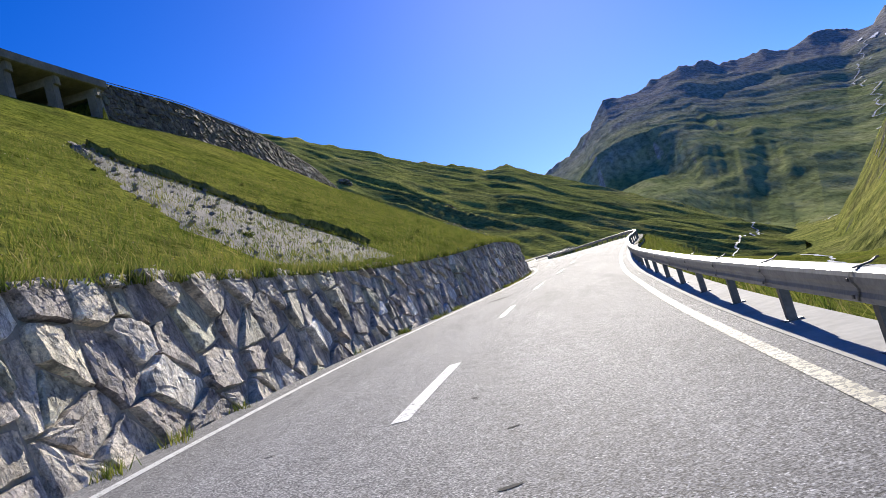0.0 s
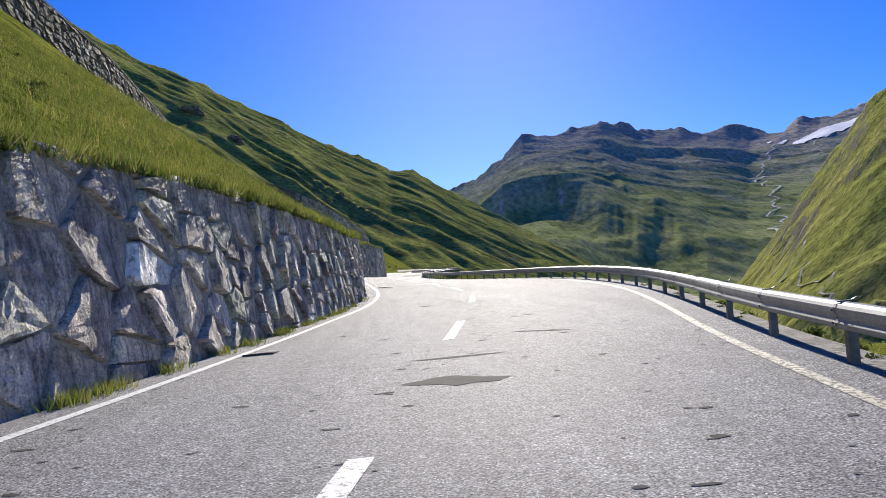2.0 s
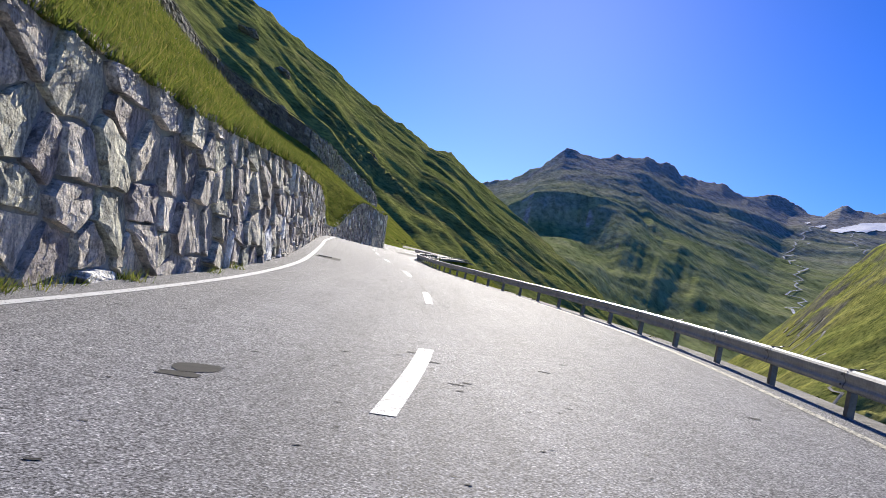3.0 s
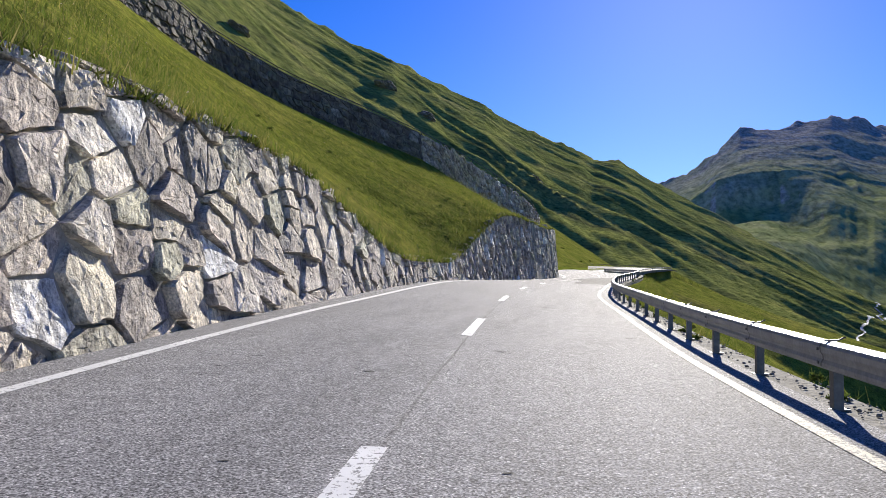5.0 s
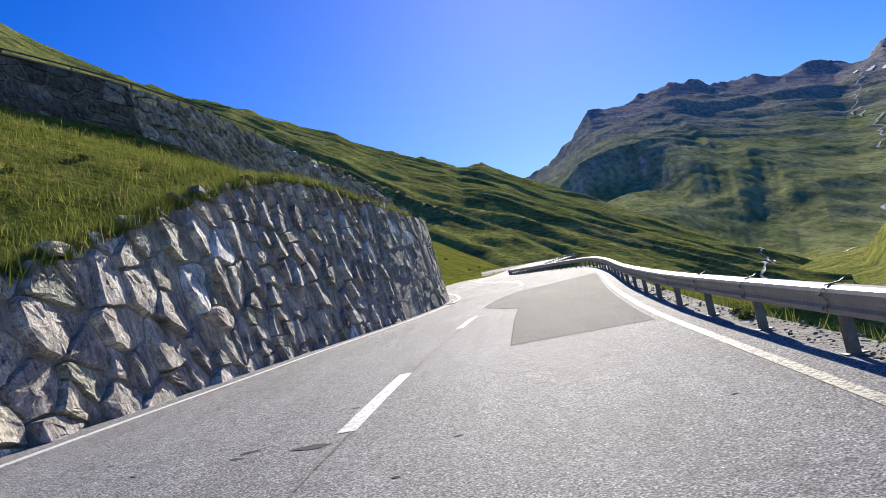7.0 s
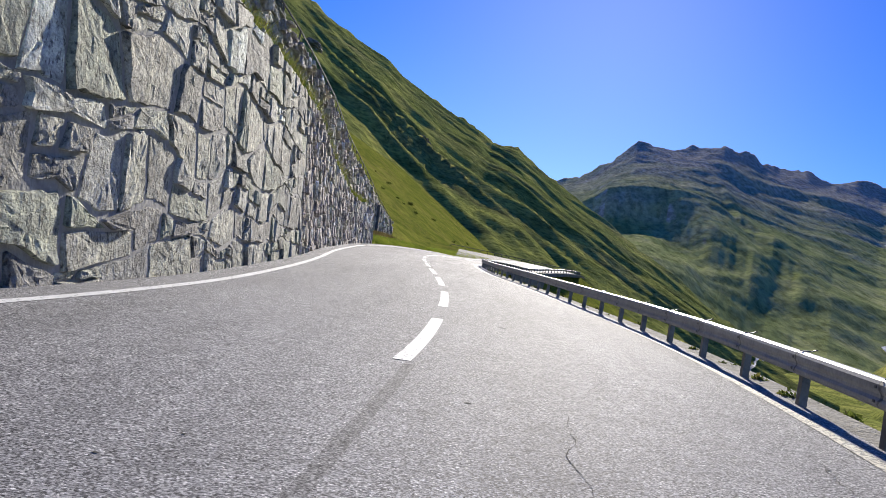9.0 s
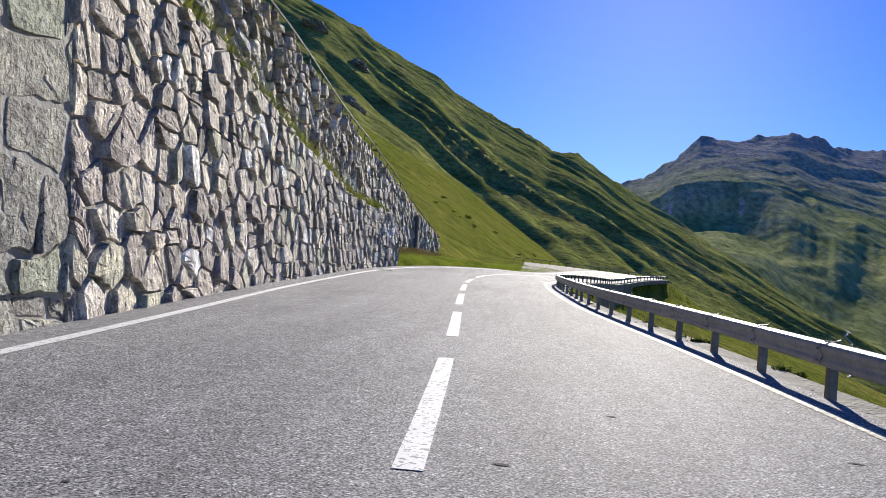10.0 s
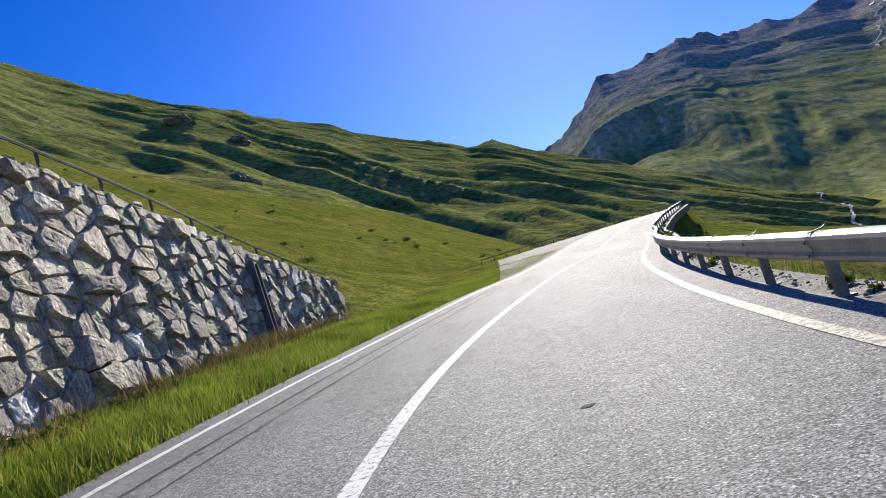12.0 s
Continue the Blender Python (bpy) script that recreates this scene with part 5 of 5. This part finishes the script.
# ---- eroded scar in the slope ----
up_e = np.array([(-18.5, 40.0), (-16.1, 38.6), (-13.1, 38.4), (-11.0, 37.8), (-9.0, 36.6), (-7.0, 37.6), (-4.5, 36.4)])
lo_e = np.array([(-17.8, 38.0), (-15.2, 34.2), (-13.0, 30.6), (-10.6, 26.8), (-8.6, 24.2), (-6.6, 22.4), (-5.0, 23.6)])
scar = []
for i in np.linspace(0, 6, 50):
    a = np.array([np.interp(i, range(7), up_e[:, k]) for k in (0, 1)])
    c = np.array([np.interp(i, range(7), lo_e[:, k]) for k in (0, 1)])
    row = []
    for j in np.linspace(0, 1, 22):
        p = a + (c - a) * j + 0.35 * np.array([fbm(i * 2, j * 3, 1.0), fbm(i * 2 + 9, j * 3, 1.0)]) * (1 if 0 < j < 1 else 1.4)
        row.append((p[0], p[1], float(ground_z(p[0], p[1])) - 0.02 + (0.12 + 0.1 * fbm(p[0], p[1], 0.8)) * math.sin(math.pi * j) ** 0.5))
    scar.append(row)
tagged(new("scree_scar", grid_mesh("scree_scar", np.array(scar), M_SCREE)), "bare eroded scree scar in the grassy slope", "scree", kind="structure")
lip = []
for i in np.linspace(0.4, 5.6, 60):
    a = np.array([np.interp(i, range(7), up_e[:, k]) for k in (0, 1)]) + 0.3 * np.array([fbm(i * 3, 2, 1.0), fbm(i * 3, 7, 1.0)])
    g = float(ground_z(a[0], a[1]))
    h = 0.42 * max(0.15, 0.7 + 0.9 * fbm(i * 2.5, 1, 1.0))
    lip.append([(a[0] + 0.15, a[1] - 0.3, g - 0.05), (a[0] + 0.28, a[1] - 0.42, g + h * 0.7), (a[0] + 0.1, a[1] - 0.2, g + h), (a[0] - 0.5, a[1] + 0.7, g + h * 0.55), (a[0] - 1.1, a[1] + 1.5, g - 0.05)])
tagged(new("turf_lip", grid_mesh("turf_lip", np.array(lip), M_MEADOW)), "overhanging turf edge above the scree", "turf", kind="structure")
rs = random.Random(9)
rv, rf = [], []
for _ in range(420):
    i, j = rs.uniform(0.2, 5.9), rs.random()
    a = np.array([np.interp(i, range(7), up_e[:, k]) for k in (0, 1)])
    c = np.array([np.interp(i, range(7), lo_e[:, k]) for k in (0, 1)])
    p = a + (c - a) * j
    r = 0.03 + 0.14 * rs.random() ** 3
    z = float(ground_z(p[0], p[1])) + 0.1
    n0 = len(rv)
    rv += [(p[0] + r * rs.uniform(0.6, 1.3) * dx, p[1] + r * rs.uniform(0.6, 1.3) * dy, z + r * rs.uniform(0.5, 1.0) * dz) for dx, dy, dz in ((1, 0, 0), (0, 1, 0.1), (-1, 0, 0), (0, -1, -0.1), (0, 0, 1), (0, 0, -1))]
    rf += [tuple(n0 + k for k in t) for t in ((0, 1, 4), (1, 2, 4), (2, 3, 4), (3, 0, 4), (1, 0, 5), (2, 1, 5), (3, 2, 5), (0, 3, 5))]
tagged(new("scree_stones", mesh_from("scree_stones", rv, rf, M_SCREE)), "loose grey stones on the scree", "stones", kind="stuff")

vv, vf = [], []
for _ in range(5200):
    y = rs.uniform(46, 300)
    r = 0.006 + 0.022 * rs.random() ** 3
    x = float(X_RIGHT(y) + RAIL_OFF(y)) + rs.uniform(0.06, 0.46)
    z = float(road_z(X_RIGHT(y), y)) - 0.015
    n0 = len(vv)
    for dz, k in ((-0.3, 0.8), (0.3, 0.95), (0.7, 0.5)):
        turn = rs.uniform(0, 1)
        vv += [(x + r * k * rs.uniform(0.8, 1.25) * math.cos(a * 1.2566 + turn), y + r * k * rs.uniform(0.8, 1.25) * math.sin(a * 1.2566 + turn), z + r * dz) for a in range(5)]
    vf += [(n0 + 5 * k + a, n0 + 5 * k + (a + 1) % 5, n0 + 5 * k + 5 + (a + 1) % 5, n0 + 5 * k + 5 + a) for k in (0, 1) for a in range(5)] + [tuple(n0 + 10 + a for a in range(5))]
tagged(new("verge_stones", mesh_from("verge_stones", vv, vf, M_CONC_DARK)), "pale broken stones and rubble along the verge", "stones", kind="stuff")

# ---- weeds ----
rw = random.Random(21)
foot_w = []
for _ in range(46):
    y = rw.choice((rw.uniform(6, 40), rw.uniform(46, 82), rw.uniform(46, 70)))
    x = float(X_LEFT(y)) - SET + 0.12
    for _k in range(rw.randint(2, 7)):
        yy = y + rw.gauss(0, 0.22)
        foot_w.append((x + rw.uniform(-0.05, 0.18), yy, float(road_z(x, yy)) + 0.02))
tufts("weeds", "green weeds growing at the foot of the wall", foot_w, 0.15, 0.09, 16, M_GRASS, 31)
WEED_SPOTS = [(float(X_RIGHT(y) + RAIL_OFF(y)) + rw.uniform(0.15, 0.6), y, float(road_z(X_RIGHT(y), y)) - 0.03, rw.uniform(0.05, 0.13)) for y in (rw.uniform(48, 300) for _ in range(150))]
ledge_g = []
for _ in range(3200):
    y = rw.uniform(196, 239)
    x = float(X_LEFT(y)) - SET - 0.1 * float(H_WALL(y)) - rw.uniform(0.15, 0.9)
    ledge_g.append((x, y, float(road_z(X_LEFT(y), y) + H_WALL(y)) - 0.1))
tufts("grass", "hanging grass on the ledge between two wall tiers", ledge_g, 0.4, 0.1, 9, M_GRASS, 33)


def shrub_field(label, spots, seed):
    """Low alpine shrubs as clumps of many small leaves."""
    rng = np.random.default_rng(seed)
    vs = []
    for x, y, z, r in spots:
        n = int(90 + 130 * r)
        d = rng.normal(0, 1, (n, 3))
        d /= np.linalg.norm(d, axis=1)[:, None]
        d[:, 2] = np.abs(d[:, 2])
        c = np.array((x, y, z)) + d * r * rng.uniform(0.45, 1.05, (n, 1)) * np.array((1, 1, 0.65)) * (0.7 + 0.5 * rng.random((n, 1)))
        s = 0.012 + 0.1 * r
        tri = rng.normal(0, s, (n, 3, 3))
        vs.append(c[:, None, :] + tri)
    vs = np.concatenate(vs).reshape(-1, 3)
    return tagged(new("shrubs", mesh_from("shrubs", vs.tolist(), np.arange(len(vs)).reshape(-1, 3).tolist(), M_SHRUB)), label, "shrub", kind="stuff")


shrub_field("low green weeds between the guard rail posts", WEED_SPOTS, 40)
fl_v, fl_f = [], []
for x, y, z in slope[::9] + strip_g[::3] + edge[::12]:
    r, h = rw.uniform(0.008, 0.018), rw.uniform(0.1, 0.26)
    x, y = x + rw.gauss(0, 0.3), y + rw.gauss(0, 0.3)
    n0 = len(fl_v)
    fl_v += [(x - r, y - r, z + h), (x + r, y - r, z + h + r), (x + r, y + r, z + h + r), (x - r, y + r, z + h + 0.5 * r)]
    fl_f.append((n0, n0 + 1, n0 + 2, n0 + 3))
tagged(new("meadow_flowers", mesh_from("meadow_flowers", fl_v, fl_f, M_FLOWER)), "tiny yellow and white flowers dotted through the meadow", "flowers", kind="stuff")
tus = []
for _ in range(90):
    x, y, z = rw.choice(slope)
    tus.append((x, y, z, rw.uniform(0.1, 0.3)))
shrub_field("dark green clumps of herbs on the slope above the wall", tus, 43)
sp = []
for _ in range(110):
    y = rw.uniform(225, 420)
    x = float(X_UP(min(y, 285))) - 10 - 110 * rw.random() ** 1.3 + max(0, y - 300) * 0.35
    sp.append((x, y, float(ground_z(x, min(y, 500))), rw.uniform(0.25, 1.1)))
shrub_field("dark green dwarf shrubs scattered over the hillside", sp, 41)
hill_g = []
for _ in range(16000):
    y = rw.uniform(225, 345)
    x = float(X_UP(min(y, 285))) - 9 - 55 * rw.random() ** 1.5 + max(0, y - 300) * 0.3
    hill_g.append((x, y, float(ground_z(x, y)) - 0.02))
tufts("grass", "rough tufted grass on the hillside above the bend", hill_g, 0.3, 0.4, 7, M_GRASS, 34)
herbs = []
for _ in range(70):
    y = rw.uniform(240, 266)
    x = float(X_UP(y)) + 0.9 + abs(rw.gauss(0, 0.35))
    herbs.append((x, y, float(ground_z(x, y)) + 0.05, rw.uniform(0.15, 0.4)))
shrub_field("rust-tinged herbs and docks along the wall foot", herbs, 42)


# ---- marker stakes above the low wall ----
rk = random.Random(64)
for k_st in range(9):
    y = 127.5 + 2.1 * k_st + rk.uniform(-0.7, 0.7)
    x = float(X_LEFT(y)) - SET - 0.12 * float(H_WALL(y)) - rk.uniform(0.25, 1.1)
    h = rk.uniform(0.4, 0.62)
    ring_v, ring_f = [], []
    bend = (rk.uniform(-0.07, 0.07), rk.uniform(-0.07, 0.07))
    for j in range(5):
        f = j / 4
        for a in range(5):
            r = 0.014 * (1 - 0.35 * f)
            ring_v.append((bend[0] * f * f + r * math.cos(a * 1.2566), bend[1] * f * f + r * math.sin(a * 1.2566), -0.1 + f * (h + 0.1)))
    for j in range(4):
        ring_f += [(j * 5 + a, j * 5 + (a + 1) % 5, j * 5 + 5 + (a + 1) % 5, j * 5 + 5 + a) for a in range(5)]
    ring_f.append((20, 21, 22, 23, 24))
    stake = new("stake", mesh_from("stake", ring_v, ring_f, M_RAIL_OLD))
    stake.matrix_world = pose(x, y, float(ground_z(x, y)))
    tagged(stake, "thin weathered stake standing in the grass above the wall", "stake", "stakes above the low wall")

# ---- crags on the hillside ----
def rock_outcrop(x, y, rx, ry, rz_, turn, seed):
    """A broken crag: an icosphere pushed about by ridged noise, half sunk in the slope."""
    bm = bmesh.new()
    bmesh.ops.create_icosphere(bm, subdivisions=4, radius=1.0)
    for v in bm.verts:
        p = v.co.copy()
        k = 1 + 0.45 * noise.noise(p * 1.3 + Vector((seed, 0, 0))) + 0.3 * (1 - 2 * abs(noise.noise(p * 3.1 + Vector((0, seed, 0))))) + 0.12 * noise.noise(p * 7 + Vector((0, 0, seed)))
        v.co = Vector((p.x * rx, p.y * ry, p.z * rz_)) * k
    me = bpy.data.meshes.new("rock_outcrop")
    bm.to_mesh(me)
    bm.free()
    me.materials.append(M_ROCK)
    ob = new("rock_outcrop", me)
    ob.matrix_world = Matrix.Translation((x, y, terrain_z(x, y) - rz_ * 0.5)) @ Euler((0, radians(25), turn)).to_matrix().to_4x4()
    tagged(ob, "dark broken rock crag in the grassy hillside", "rock outcrop", "crags on the hillside")


for i, (x, y, rx, ry, rz_) in enumerate(((-80, 561, 6, 8, 5), (-141, 706, 7, 11, 5), (-31, 679, 5, 16, 4), (-105, 679, 6, 9, 5), (-195, 563, 6, 9, 4))):
    rock_outcrop(x, y, rx, ry, rz_ * 0.6, 0.3 + 0.2 * math.sin(i * 2.1), i * 3.7 + 1)

cop = []
for y in np.linspace(68, 186, 90):
    x, z = float(X_UP(y)), float(Z_UP(y))
    out = 0.12 + 0.14 * min(1.0, max(0.0, (y - 190) / 20))
    cop.append([(x + out, y, z - 0.05), (x + out + 0.03, y, z - 0.03), (x + out + 0.03, y, z + 0.03), (x - 0.42, y, z + 0.045), (x - 0.42, y, z - 0.05)])
tagged(new("coping", grid_mesh("coping", np.array(cop), M_LEDGE, False)), "pale concrete coping along the upper road wall", "coping", kind="structure")

# ---- walls, last because of their many pieces ----
stone_wall("rough grey stone retaining wall beside the road, grass on top", -30, 8, foot, footz, H_WALL, 1.5, 0.12, 11, False, proud=0.07, lean=0.05, turn=0.6)
stone_wall("rough grey stone retaining wall of large split blocks", 8, 44, foot, footz, H_WALL, 1.4, 0.12, 12, proud=0.09, lean=0.09, turn=0.7)
stone_wall("rough grey stone retaining wall of large split blocks", 44, 80, foot, footz, H_WALL, 1.4, 0.12, 13, proud=0.085, lean=0.1, turn=0.6)
stone_wall("rough stone retaining wall that bends with the road", 80, 104, foot, footz, H_WALL, 1.4, 0.12, 14, proud=0.08, lean=0.06, turn=0.7)
stone_wall("stone retaining wall of tall pale blocks", 104, 130, foot, footz, H_WALL, 1.45, 0.12, 15, lean=0.02, turn=0.7)
stone_wall("low stone wall below a grassy slope", 130, 152, foot, footz, H_WALL, 1.2, 0.12, 16, lean=0.02, turn=0.75)
stone_wall("dark stone retaining wall rising at the bend", 152, 178, foot, footz, H_WALL, 1.25, 0.12, 17, lean=0.15, turn=0.65)
stone_wall("high mortared stone retaining wall up to the drain recess", 178, SLOT[0], foot, footz, H_WALL, 1.3, 0.1, 18, proud=0.08, stone=M_STONE_GREY, coursed=True)
stone_wall("high mortared stone retaining wall of the bend", SLOT[1], 208, foot, footz, H_WALL, 1.22, 0.1, 28, proud=0.08, stone=M_STONE_GREY, coursed=True, lean=0.01)
stone_wall("lower tier of the mortared stone wall, grass ledge above", 208, Y_WALL_END, foot, footz, H_WALL, 1.0, 0.1, 19, proud=0.085, lean=0.07, turn=0.55)
up_line = lambda y: X_UP(y) + 0.36
up_base = lambda y: np.vectorize(up_foot)(y) - 0.35
stone_wall("shaded stone wall that carries the upper road", 68, 186, up_line, up_base, lambda y: Z_UP(y) - up_base(y) - 0.05, 1.2, 0.08, 20, False, thick=0.2, stone=M_STONE_SHADE)
stone_wall("rough rubble face below the upper road, pale broken stones", 186, 239, lambda y: np.minimum(X_UP(y) + 0.36, X_LEFT(y) - SET - 0.12 * H_WALL(y) - 0.9), up_base, lambda y: Z_UP(y) - up_base(y) - 0.05, 1.0, 0.08, 21, proud=0.22, thick=0.2, lean=0.1)
stone_wall("stone wall with guard rail on top, fading out in the meadow", 239, 272, lambda y: X_UP(y) + 0.6, lambda y: road_z(X_LEFT(y), y) + 0.1, lambda y: Z_UP(y) - road_z(X_LEFT(y), y) - 0.1, 1.05, 0.1, 22, proud=0.09, thick=0.2, lean=0.08, turn=0.55, knobs=0.08)
